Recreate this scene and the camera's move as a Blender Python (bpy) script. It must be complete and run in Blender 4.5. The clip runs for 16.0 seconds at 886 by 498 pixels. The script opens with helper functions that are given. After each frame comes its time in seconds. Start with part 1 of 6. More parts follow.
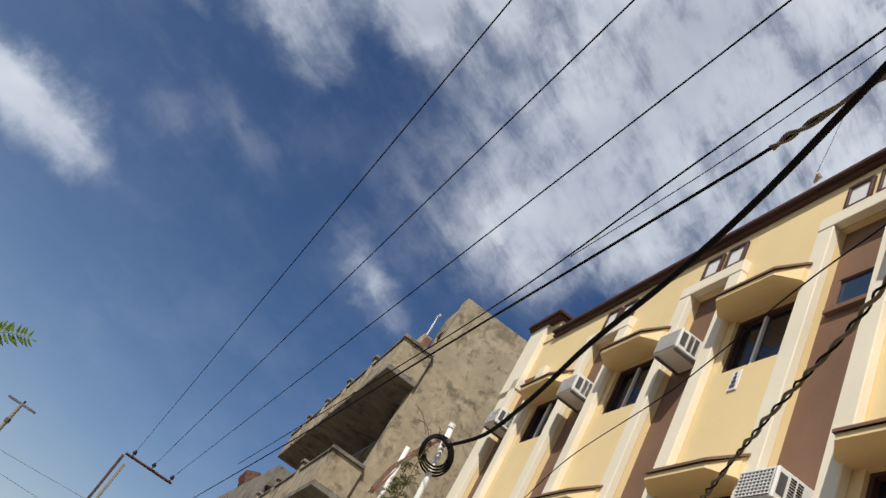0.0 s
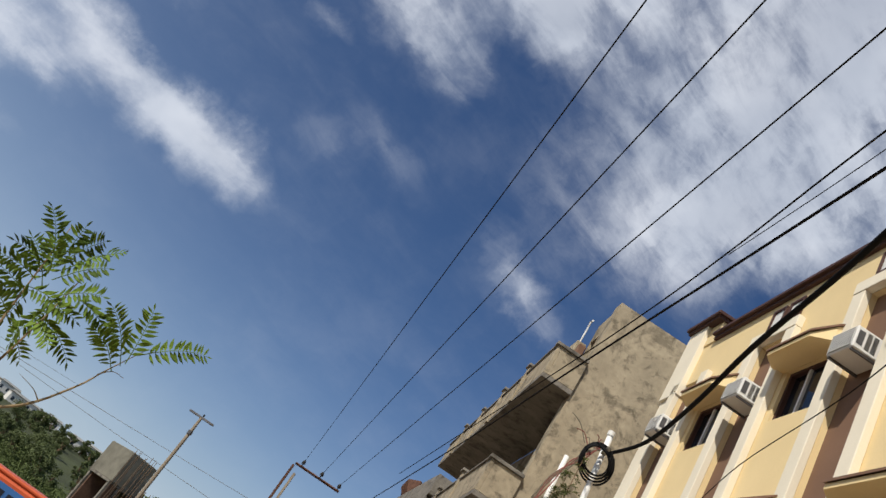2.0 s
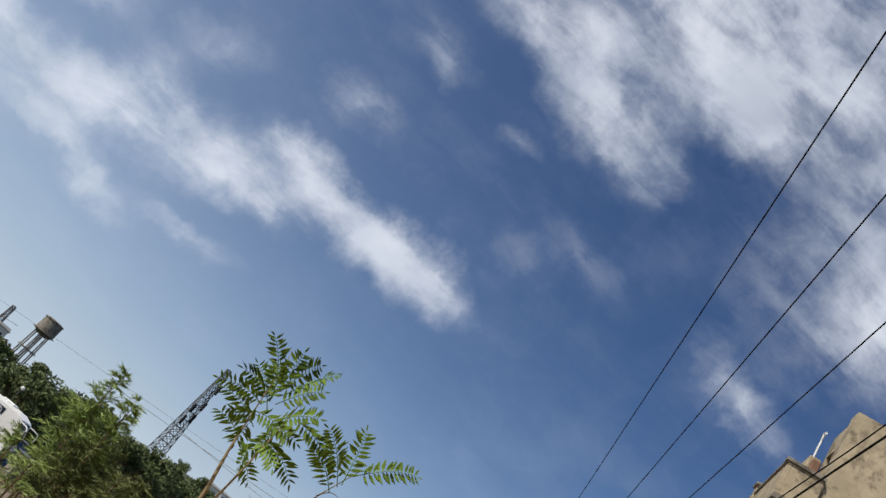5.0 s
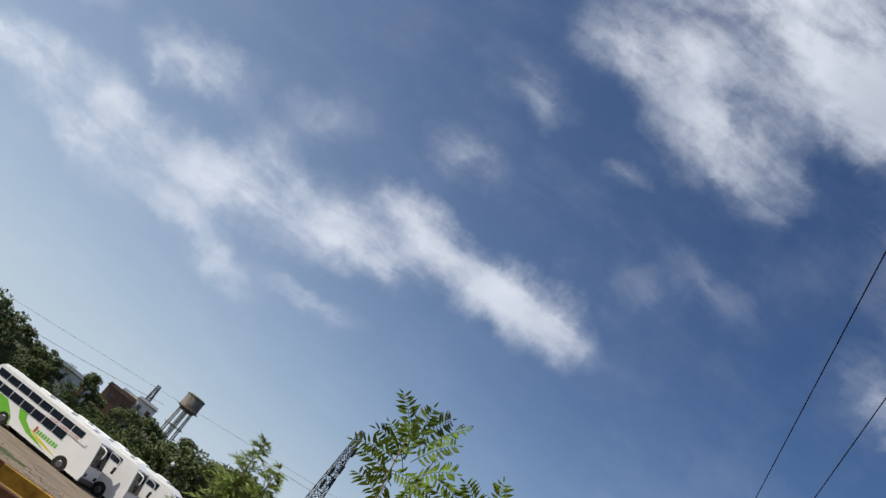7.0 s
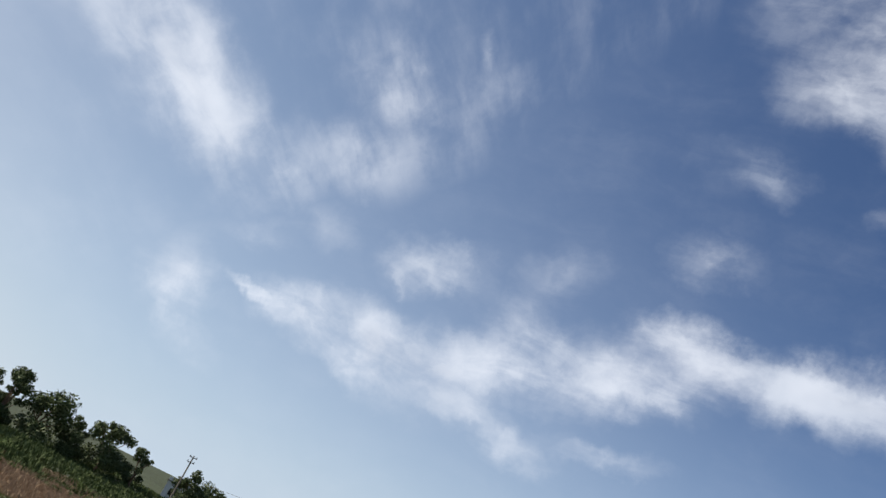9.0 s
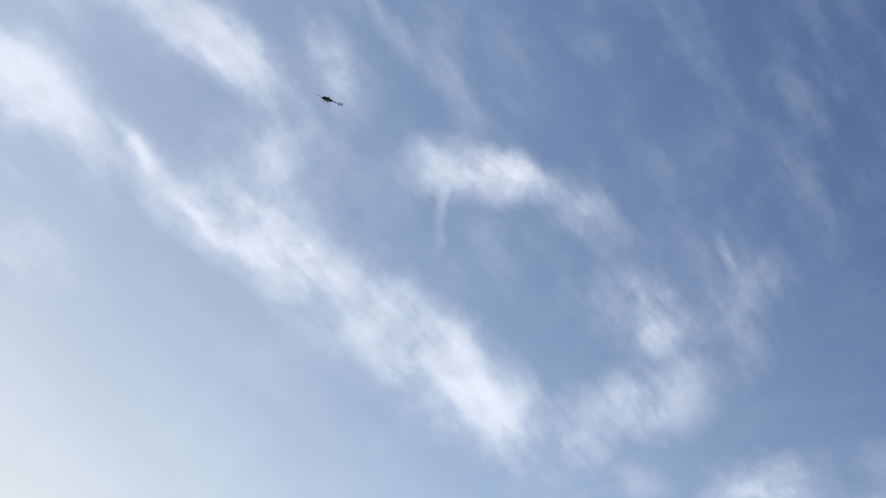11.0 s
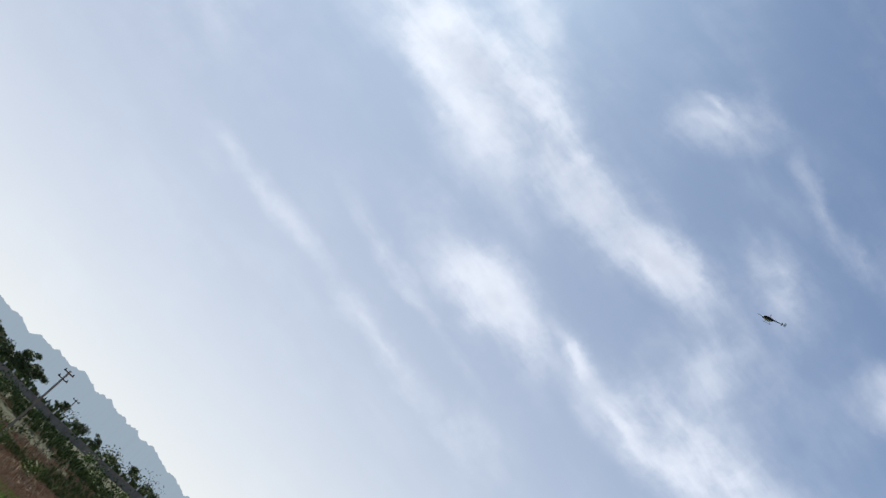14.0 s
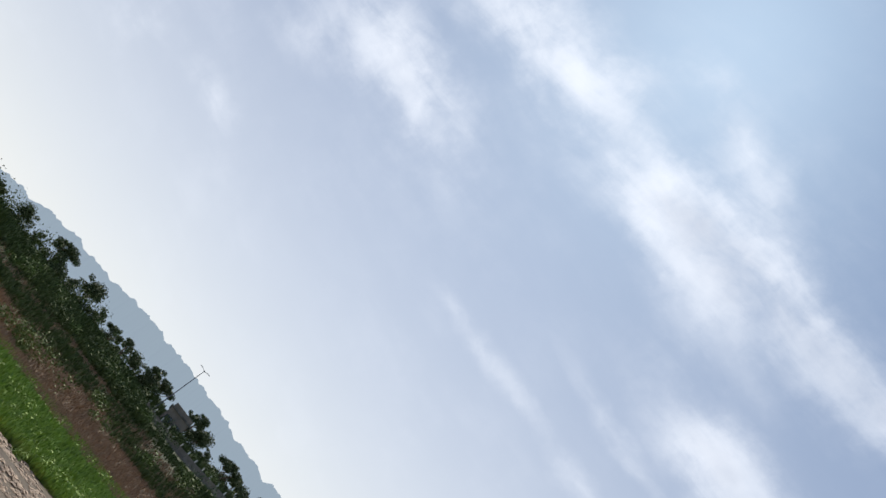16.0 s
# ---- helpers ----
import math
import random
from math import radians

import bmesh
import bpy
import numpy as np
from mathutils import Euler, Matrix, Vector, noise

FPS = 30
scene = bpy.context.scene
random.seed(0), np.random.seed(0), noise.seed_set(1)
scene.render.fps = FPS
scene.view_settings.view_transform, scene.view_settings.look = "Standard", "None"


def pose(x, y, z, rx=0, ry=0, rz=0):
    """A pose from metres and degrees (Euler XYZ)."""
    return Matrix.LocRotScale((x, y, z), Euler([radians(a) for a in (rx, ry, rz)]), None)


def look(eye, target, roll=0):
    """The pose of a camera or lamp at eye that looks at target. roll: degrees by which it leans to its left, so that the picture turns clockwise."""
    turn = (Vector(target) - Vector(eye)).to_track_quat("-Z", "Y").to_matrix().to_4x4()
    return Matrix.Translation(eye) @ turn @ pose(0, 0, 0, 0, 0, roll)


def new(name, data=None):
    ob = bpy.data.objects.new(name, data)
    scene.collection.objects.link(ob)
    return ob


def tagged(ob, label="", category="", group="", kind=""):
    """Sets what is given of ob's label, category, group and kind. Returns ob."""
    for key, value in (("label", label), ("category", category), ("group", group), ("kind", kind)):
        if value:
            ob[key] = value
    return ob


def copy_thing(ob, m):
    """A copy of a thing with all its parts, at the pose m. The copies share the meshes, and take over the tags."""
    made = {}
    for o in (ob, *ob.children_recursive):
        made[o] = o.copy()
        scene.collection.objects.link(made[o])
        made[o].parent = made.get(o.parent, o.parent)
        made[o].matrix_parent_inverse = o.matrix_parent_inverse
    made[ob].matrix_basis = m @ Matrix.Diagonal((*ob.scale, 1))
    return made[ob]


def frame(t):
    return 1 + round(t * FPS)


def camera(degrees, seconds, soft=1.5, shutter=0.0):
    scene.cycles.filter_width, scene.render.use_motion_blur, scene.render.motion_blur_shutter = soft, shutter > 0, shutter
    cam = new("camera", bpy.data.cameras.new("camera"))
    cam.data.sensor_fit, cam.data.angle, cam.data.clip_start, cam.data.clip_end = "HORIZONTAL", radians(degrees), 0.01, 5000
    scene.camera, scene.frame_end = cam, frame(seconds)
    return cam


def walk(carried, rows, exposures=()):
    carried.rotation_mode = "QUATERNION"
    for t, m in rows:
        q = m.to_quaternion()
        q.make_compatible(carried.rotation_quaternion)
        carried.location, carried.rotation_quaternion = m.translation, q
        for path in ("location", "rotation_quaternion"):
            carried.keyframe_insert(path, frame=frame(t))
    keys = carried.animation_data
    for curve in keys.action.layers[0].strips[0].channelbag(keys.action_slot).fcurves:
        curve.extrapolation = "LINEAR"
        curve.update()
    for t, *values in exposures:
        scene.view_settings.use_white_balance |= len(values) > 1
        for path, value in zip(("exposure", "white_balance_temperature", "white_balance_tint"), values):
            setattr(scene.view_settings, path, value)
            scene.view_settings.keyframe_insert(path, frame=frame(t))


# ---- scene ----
EYE = 2.5
cam = camera(57.0, 16.0)
walk(cam, [
    (0, pose(0, 0, EYE, 126.74, -28.18, -19.41)),
    (0.5, pose(0, 0, EYE, 125.65, -28.98, -17.06)),
    (1, pose(0, 0, EYE, 124.26, -29.70, -14.40)),
    (1.5, pose(0, 0, EYE, 122.68, -30.62, -11.06)),
    (2, pose(0, 0, EYE, 121.44, -31.61, -7.64)),
    (2.5, pose(0, 0, EYE, 120.62, -32.16, -4.14)),
    (3, pose(0, 0, EYE, 120.17, -32.86, -0.34)),
    (3.5, pose(0, 0, EYE, 120.39, -34.13, 2.86)),
    (4, pose(0, 0, EYE, 120.37, -35.14, 5.62)),
    (6.5, pose(0, 0, EYE, 118.64, -35.18, 15.46)),
    (7, pose(0, 0, EYE, 116.62, -34.49, 20.97)),
    (7.5, pose(0, 0, EYE, 114.05, -33.67, 28.16)),
    (8, pose(0, 0, EYE, 112.68, -33.81, 32.88)),
    (10.5, pose(0, 0, EYE, 122.09, -12.65, 72.18)),
    (11, pose(0, 0, EYE, 122.62, -15.42, 75.60)),
    (11.5, pose(0, 0, EYE, 124.70, -19.39, 80.39)),
    (12, pose(0, 0, EYE, 125.06, -23.74, 85.59)),
    (12.5, pose(0, 0, EYE, 124.89, -27.01, 87.97)),
    (13, pose(0, 0, EYE, 125.29, -29.86, 91.32)),
    (13.5, pose(0, 0, EYE, 126.31, -33.10, 95.53)),
    (14, pose(0, 0, EYE, 126.80, -36.07, 99.65)),
    (14.5, pose(0, 0, EYE, 127.25, -38.50, 104.83)),
    (15, pose(0, 0, EYE, 128.51, -40.63, 109.52)),
    (15.5, pose(0, 0, EYE, 128.16, -42.83, 112.75)),
    (16, pose(0, 0, EYE, 127.97, -45.94, 115.02)),
], exposures=[(0, -0.08), (4, 0.0), (8, 0.04), (10.5, 0.25), (16, 0.25)])

SUN_AZ, SUN_EL = 143.0, 50.0


def bearing(az, d=1.0, el=0.0):
    """A place d metres away, az degrees to the left of north, el degrees above the eye."""
    a = radians(az)
    return Vector((-math.sin(a) * d, math.cos(a) * d, EYE + d * math.tan(radians(el))))


# ---- light ----
SKY_TINT, SKY_SUNWARD, SKY_STRENGTH = (0.405, 0.585, 0.815), (0.465, 0.655, 0.79), 0.09
HAZE_COLOUR, HAZE_SUNWARD, HAZE_REACH = (6.2, 7.3, 8.6, 1), (9.9, 9.4, 8.8, 1), (0.10, 0.45)
CLOUD_LIGHT, CLOUD_DARK = (9.8, 10.2, 11.0, 1), (7.2, 7.8, 8.9, 1)
CLOUD_DEEP = (4.6, 5.1, 6.2, 1)
# blue-grey air haze on the far ridge, laid on as emission
RIDGE_HAZE_GLOW = (0.25, 0.31, 0.375)

sun_data = bpy.data.lights.new("sun", "SUN")
sun_data.energy, sun_data.angle, sun_data.color = 5.0, radians(0.55), (1.0, 0.93, 0.82)
sun = new("sun", sun_data)
sun.matrix_world = look(bearing(SUN_AZ, 60, SUN_EL), (0, 0, EYE))

world = bpy.data.worlds.new("sky")
scene.world = world
world.use_nodes = True
wn, wl = world.node_tree.nodes, world.node_tree.links
wn.clear()


def wnode(node_type, **props):
    n = wn.new(node_type)
    for key, value in props.items():
        if key == "op":
            n.operation = value
        elif key == "kind":
            n.gradient_type = value
        elif key == "clamp":
            n.use_clamp = value
    return n


def wput(sock, value):
    if hasattr(value, "is_linked"):
        wl.new(value, sock)
    else:
        sock.default_value = value


def wmath(op, a, b=0.0, c=0.0, clamp=False):
    n = wnode("ShaderNodeMath", op=op, clamp=clamp)
    for i, v in enumerate((a, b, c)):
        wput(n.inputs[i], v)
    return n.outputs[0]


def wvec(op, a, b=(0, 0, 0), scale=None):
    n = wnode("ShaderNodeVectorMath", op=op)
    wput(n.inputs[0], a)
    wput(n.inputs[1], b)
    if scale is not None:
        wput(n.inputs["Scale"], scale)
    return n.outputs["Value"] if op == "DOT_PRODUCT" else n.outputs[0]


def wsmooth(value, low, high, to_low=0.0, to_high=1.0):
    n = wnode("ShaderNodeMapRange")
    n.interpolation_type = "SMOOTHSTEP"
    for i, v in enumerate((value, low, high, to_low, to_high)):
        wput(n.inputs[i], v)
    return n.outputs[0]


def wmix(fac, a, b):
    n = wnode("ShaderNodeMix")
    n.data_type = "RGBA"
    wput(n.inputs[0], fac)
    wput(n.inputs[6], a)
    wput(n.inputs[7], b)
    return n.outputs[2]


def wnoise(vector, scale, detail, rough=0.55, colour=False, distortion=0.0):
    n = wnode("ShaderNodeTexNoise")
    wput(n.inputs["Vector"], vector)
    n.inputs["Scale"].default_value = scale
    n.inputs["Detail"].default_value = detail
    n.inputs["Roughness"].default_value = rough
    n.inputs["Distortion"].default_value = distortion
    return n.outputs["Color" if colour else "Fac"]


sky = wn.new("ShaderNodeTexSky")
sky.sky_type, sky.sun_disc = "NISHITA", False
sky.sun_elevation, sky.sun_rotation = radians(SUN_EL), radians(-SUN_AZ)
sky.air_density, sky.dust_density, sky.ozone_density = 1.0, 0.6, 2.5
way = wn.new("ShaderNodeTexCoord").outputs["Generated"]
height = wnode("ShaderNodeSeparateXYZ")
wl.new(way, height.inputs[0])
height = height.outputs[2]
# haze low over the land, stronger under the sun
a = radians(SUN_AZ + 7)
sunward = wvec("DOT_PRODUCT", way, (-math.sin(a), math.cos(a), 0.0))
reach = wsmooth(sunward, -0.9, 0.7, HAZE_REACH[0], HAZE_REACH[1])
low = wmath("POWER", 2.718, wmath("MULTIPLY", wmath("DIVIDE", wmath("MAXIMUM", height, 0.0), reach), -1.0))
haze = wmath("MULTIPLY", low, 0.9, clamp=True)
haze_tone = wmix(wsmooth(sunward, 0.2, 1.0), HAZE_COLOUR, HAZE_SUNWARD)
clear = wvec("MULTIPLY", sky.outputs[0], wmix(wsmooth(sunward, -0.3, 0.8), (*SKY_TINT, 1), (*SKY_SUNWARD, 1)))
hazy = wmix(haze, clear, haze_tone)

# two stretches of cloud, each laid out on the plane that touches the sky in its middle
FIELDS = {
    "A": ((0.7878, -0.3596, 0.5001), (0.2179, -0.5967, -0.7723), (0.5762, 0.7173, -0.3917)),
    "B": ((-0.0199, 0.5869, 0.8094), (0.8670, -0.3931, 0.3064), (0.4979, 0.7078, -0.5010)),
}
plane, near_field, total = {}, {}, {}
aside = wvec("DOT_PRODUCT", way, (-0.490, -0.512, 0.705))
for key, rows in FIELDS.items():
    x, y, back = ([r[i] for r in rows] for i in range(3))
    depth = wvec("DOT_PRODUCT", way, [-v for v in back])
    near_field[key] = wmath("MULTIPLY", wsmooth(depth, 0.25, 0.45), wsmooth(aside, 0.45, 0.53, *((1, 0) if key == "A" else (0, 1))))
    depth = wmath("MAXIMUM", depth, 0.2)
    joined = wnode("ShaderNodeCombineXYZ")
    wl.new(wmath("DIVIDE", wvec("DOT_PRODUCT", way, x), depth), joined.inputs[0])
    wl.new(wmath("DIVIDE", wvec("DOT_PRODUCT", way, y), depth), joined.inputs[1])
    flat = joined.outputs[0]
    # ragged edges: the plane is pushed about at two scales
    big = wvec("SCALE", wvec("SUBTRACT", wnoise(flat, 4.0, 2.0, colour=True), (0.5, 0.5, 0.5)), scale=0.05 if key == "A" else 0.04)
    fine = wvec("SCALE", wvec("SUBTRACT", wnoise(flat, 20.0, 6.0, 0.62, colour=True), (0.5, 0.5, 0.5)), scale=0.055 if key == "A" else 0.035)
    pushed = wvec("MULTIPLY", wvec("ADD", wvec("ADD", flat, big), fine), (1, 1, 0))
    soft = wvec("MULTIPLY", wvec("ADD", flat, big), (1, 1, 0))
    plane[key], total[key] = (soft, pushed), None


def stroke(key, x, y, length, width, turn, strength):
    """One soft band of cloud: its middle, half length and half width, its slant and how dense it is."""
    m = wn.new("ShaderNodeMapping")
    m.vector_type = "TEXTURE"
    wl.new(plane[key][1], m.inputs["Vector"])
    m.inputs["Location"].default_value = (x, y, 0)
    m.inputs["Rotation"].default_value = (0, 0, radians(turn))
    m.inputs["Scale"].default_value = (length * (1.0 if key == "A" else 1.2), width * (0.95 if key == "A" else 1.05), 1)
    g = wnode("ShaderNodeTexGradient", kind="SPHERICAL")
    wl.new(m.outputs[0], g.inputs[0])
    total[key] = wmath("MULTIPLY_ADD", wmath("POWER", g.outputs[1], 1.15), strength, total[key] if total[key] is not None else 0.0)


stroke('A', 0.779, 0.056, 0.384, 0.286, 38.0, 1.20)
stroke('A', 0.786, -0.093, 0.237, 0.123, 11.6, 0.80)
stroke('A', 0.948, 0.262, 0.467, 0.221, 16.1, 1.00)
stroke('A', 1.210, 0.156, 0.518, 0.388, 30.5, 1.00)
stroke('A', 1.062, -0.054, 0.317, 0.162, 10.9, 0.60)
stroke('A', 1.667, 0.277, 0.738, 0.407, -3.5, 1.00)
stroke('A', 0.884, 0.438, 0.482, 0.259, 22.1, 1.00)
stroke('A', 0.500, 0.210, 0.151, 0.098, 2.7, 0.60)
stroke('A', 0.473, 0.143, 0.100, 0.063, -5.4, 0.45)
stroke('A', 0.483, -0.228, 0.085, 0.040, -49.3, 0.55)
stroke('A', 0.447, -0.180, 0.102, 0.056, -44.5, 0.22)
stroke('A', 0.255, -0.047, 0.082, 0.042, -42.3, 0.22)
stroke('A', 0.274, 0.170, 0.182, 0.097, -59.3, 0.90)
stroke('A', 0.312, 0.098, 0.090, 0.051, -42.3, 0.40)
stroke('A', 0.433, 0.229, 0.223, 0.144, -17.5, 1.00)
stroke('A', 0.465, 0.150, 0.138, 0.084, -13.4, 0.60)
stroke('A', 0.177, 0.257, 0.098, 0.059, -39.8, 0.50)
stroke('A', 0.392, 0.375, 0.300, 0.169, -0.0, 0.90)
stroke('A', 0.163, 0.101, 0.039, 0.021, -26.6, 0.35)
stroke('A', 0.070, 0.198, 0.051, 0.035, -45.0, 0.40)
stroke('A', -0.030, 0.139, 0.069, 0.046, -36.9, 0.40)
stroke('A', 0.188, -0.048, 0.054, 0.042, -38.7, 0.15)
stroke('A', 0.046, 0.222, 0.082, 0.051, -38.7, 0.15)
stroke('A', -0.491, 0.219, 0.126, 0.076, -40.9, 0.95)
stroke('A', -0.394, 0.143, 0.155, 0.074, -36.5, 1.00)
stroke('A', -0.214, 0.070, 0.163, 0.072, -22.5, 0.80)
stroke('A', -0.148, 0.011, 0.099, 0.042, -21.2, 0.55)
stroke('A', -0.093, 0.060, 0.095, 0.038, -42.9, 0.60)
stroke('A', -0.037, -0.010, 0.097, 0.052, -32.7, 0.75)
stroke('A', 0.042, -0.058, 0.120, 0.056, -41.4, 1.05)
stroke('A', 0.073, -0.089, 0.060, 0.034, -36.9, 0.50)
stroke('A', -0.377, 0.278, 0.078, 0.051, -31.0, 0.85)
stroke('A', -0.328, 0.247, 0.068, 0.046, -32.0, 0.50)
stroke('A', -0.262, 0.146, 0.085, 0.051, -48.0, 0.45)
stroke('A', -0.197, 0.188, 0.075, 0.042, -18.4, 0.25)
stroke('A', -0.290, 0.125, 0.091, 0.051, -31.6, 0.30)
stroke('A', -0.366, 0.046, 0.116, 0.035, -54.5, 0.42)
stroke('A', -0.228, -0.037, 0.082, 0.020, -27.9, 0.55)
stroke('A', -0.318, 0.004, 0.083, 0.034, -25.0, 0.30)
stroke('A', -0.481, 0.150, 0.134, 0.051, -49.4, 0.35)
stroke('A', -0.761, 0.451, 0.126, 0.072, -49.9, 0.75)
stroke('A', -0.647, 0.359, 0.054, 0.014, -57.7, 0.60)
stroke('A', -0.584, 0.292, 0.104, 0.058, -50.2, 0.80)
stroke('A', -0.434, 0.423, 0.041, 0.015, -62.7, 0.45)
stroke('A', -0.598, 0.448, 0.100, 0.053, -43.0, 0.50)
stroke('A', -0.791, 0.381, 0.135, 0.054, -65.6, 0.50)
stroke('A', -0.715, 0.496, 0.105, 0.050, -40.5, 0.45)
stroke('A', -0.495, 0.403, 0.090, 0.048, -57.4, 0.35)
stroke('A', -0.411, 0.267, 0.033, 0.009, -105.1, 0.30)
stroke('B', 0.095, -0.116, 0.136, 0.057, -43.1, 0.80)
stroke('B', 0.239, -0.218, 0.225, 0.085, -39.6, 0.95)
stroke('B', 0.393, -0.371, 0.218, 0.091, -45.1, 0.90)
stroke('B', 0.531, -0.460, 0.144, 0.070, -26.1, 0.60)
stroke('B', 0.007, -0.011, 0.050, 0.014, -65.3, 0.50)
stroke('B', 0.066, -0.113, 0.049, 0.010, -50.9, 0.45)
stroke('B', 0.160, -0.049, 0.099, 0.067, -37.1, 0.40)
stroke('B', 0.404, -0.077, 0.096, 0.050, -18.1, 0.85)
stroke('B', 0.482, -0.085, 0.080, 0.042, -17.2, 0.60)
stroke('B', 0.572, -0.138, 0.091, 0.049, -35.0, 0.45)
stroke('B', 0.367, -0.134, 0.046, 0.012, -101.4, 0.40)
stroke('B', 0.689, -0.320, 0.151, 0.061, -26.3, 0.50)
stroke('B', 0.714, -0.276, 0.096, 0.046, -35.6, 0.35)
stroke('B', 0.680, -0.437, 0.159, 0.063, -20.5, 0.55)
stroke('B', 0.859, -0.518, 0.260, 0.121, -26.1, 0.70)
stroke('B', 1.013, -0.516, 0.297, 0.138, -39.7, 0.65)
stroke('B', 0.817, -0.213, 0.033, 0.018, -65.6, 0.35)
stroke('B', 0.869, -0.267, 0.126, 0.065, -9.3, 0.25)
stroke('B', 1.020, -0.241, 0.077, 0.044, -17.6, 0.20)
stroke('B', 1.153, -0.448, 0.075, 0.035, -20.0, 0.40)
stroke('B', 0.089, 0.095, 0.096, 0.052, -38.3, 0.75)
stroke('B', -0.089, 0.042, 0.097, 0.055, -55.7, 0.80)
stroke('B', 0.237, 0.058, 0.093, 0.052, -62.1, 0.40)
stroke('B', 0.322, 0.104, 0.046, 0.014, -74.6, 0.30)
stroke('B', 0.389, 0.055, 0.095, 0.046, -56.7, 0.30)
stroke('B', 0.205, -0.006, 0.144, 0.093, -45.5, 0.25)
stroke('B', -0.131, -0.120, 0.070, 0.043, -60.4, 0.40)
stroke('B', -0.193, 0.381, 0.127, 0.062, -27.1, 0.60)
stroke('B', -0.123, 0.341, 0.148, 0.087, -51.2, 0.90)
stroke('B', -0.093, 0.249, 0.154, 0.095, -52.4, 0.85)
stroke('B', 0.039, 0.166, 0.193, 0.060, -46.8, 0.80)
stroke('B', 0.115, 0.084, 0.072, 0.041, -45.9, 0.40)
stroke('B', -0.132, 0.082, 0.150, 0.065, -59.6, 0.75)
stroke('B', -0.402, 0.186, 0.129, 0.024, -48.2, 0.50)
stroke('B', -0.237, -0.015, 0.186, 0.024, -51.0, 0.65)
stroke('B', -0.233, 0.099, 0.111, 0.021, -55.6, 0.55)
stroke('B', -0.155, -0.016, 0.076, 0.015, -51.8, 0.35)
stroke('B', 0.166, 0.259, 0.081, 0.046, -9.7, 0.50)
stroke('B', 0.166, 0.283, 0.024, 0.010, -39.7, 0.40)
stroke('B', 0.282, 0.156, 0.093, 0.017, -66.1, 0.45)
stroke('B', 0.214, 0.258, 0.053, 0.032, -71.6, 0.30)
stroke('B', 0.233, 0.076, 0.078, 0.035, -62.2, 0.30)
stroke('B', -0.007, -0.006, 0.051, 0.012, -60.9, 0.40)
stroke('B', -0.567, 0.616, 0.241, 0.093, -56.1, 0.95)
stroke('B', -0.736, 0.704, 0.164, 0.069, -37.5, 0.40)
stroke('B', -0.286, 0.568, 0.217, 0.104, -51.9, 0.85)
stroke('B', -0.185, 0.558, 0.086, 0.049, -22.9, 0.50)
stroke('B', -0.069, 0.432, 0.161, 0.049, -67.5, 0.60)
stroke('B', -0.959, 0.627, 0.114, 0.045, -50.5, 0.50)
stroke('B', -1.175, 0.825, 0.108, 0.055, -43.8, 0.40)
stroke('B', 0.007, 0.162, 0.109, 0.052, -63.0, 0.45)
stroke('B', -0.727, 0.868, 0.259, 0.108, -51.3, 0.60)
stroke('B', -0.428, 0.777, 0.228, 0.115, -53.9, 0.60)

cover = thick = None
for key in FIELDS:
    flat = plane[key][0]
    slant = wn.new("ShaderNodeMapping")
    wl.new(flat, slant.inputs["Vector"])
    slant.vector_type = "TEXTURE"
    slant.inputs["Rotation"].default_value = (0, 0, radians(-42 if key == "A" else -52))
    slant.inputs["Scale"].default_value = (0.5, 0.15, 1)
    streaks = wnoise(slant.outputs[0], 2.0, 5.0, 0.5)
    thread = wn.new("ShaderNodeMapping")
    wl.new(plane[key][0], thread.inputs["Vector"])
    thread.vector_type = "TEXTURE"
    thread.inputs["Rotation"].default_value = (0, 0, radians(-40 if key == "A" else -50))
    thread.inputs["Scale"].default_value = (0.24, 0.075, 1)
    fibres = wnoise(thread.outputs[0], 1.7, 7.0, 0.62, distortion=0.6)
    puffs = wnoise(plane[key][1], 9.0, 8.0, 0.6)
    shares = (0.3, 0.25, 0.45) if key == "A" else (0.4, 0.18, 0.42)
    grain = wmath("ADD", wmath("MULTIPLY", streaks, shares[0]), wmath("ADD", wmath("MULTIPLY", fibres, shares[1]), wmath("MULTIPLY", puffs, shares[2])))
    veil = wsmooth(grain, 0.36, 0.72, 0.0, 0.16 if key == "A" else 0.30)
    dense = wmath("ADD", wmath("MULTIPLY", total[key], wsmooth(grain, 0.36, 0.64, 0.35, 1.4)), veil)
    # the thicker the cloud, the less sky shows through it, and the greyer its underside
    seen = wmath("SUBTRACT", 1.0, wmath("POWER", 2.718, wmath("MULTIPLY", wmath("POWER", dense, 1.6), -1.65 if key == "A" else -1.1)))
    seen = wmath("MULTIPLY", seen, near_field[key])
    deep = wmath("MULTIPLY", wsmooth(total[key], 0.7, 1.9), near_field[key])
    cover = seen if cover is None else wmath("MAXIMUM", cover, seen)
    thick = deep if thick is None else wmath("MAXIMUM", thick, deep)
cover = wmath("MULTIPLY", cover, 0.93)
shade = wsmooth(wnoise(way, 5.0, 4.0), 0.35, 0.65)
cloud = wmix(wmath("MULTIPLY", thick, 0.85), wmix(shade, CLOUD_DARK, CLOUD_LIGHT), CLOUD_DEEP)
final = wmix(cover, hazy, cloud)
back = wn.new("ShaderNodeBackground")
wl.new(final, back.inputs[0])
back.inputs[1].default_value = SKY_STRENGTH
out = wn.new("ShaderNodeOutputWorld")
wl.new(back.outputs[0], out.inputs[0])

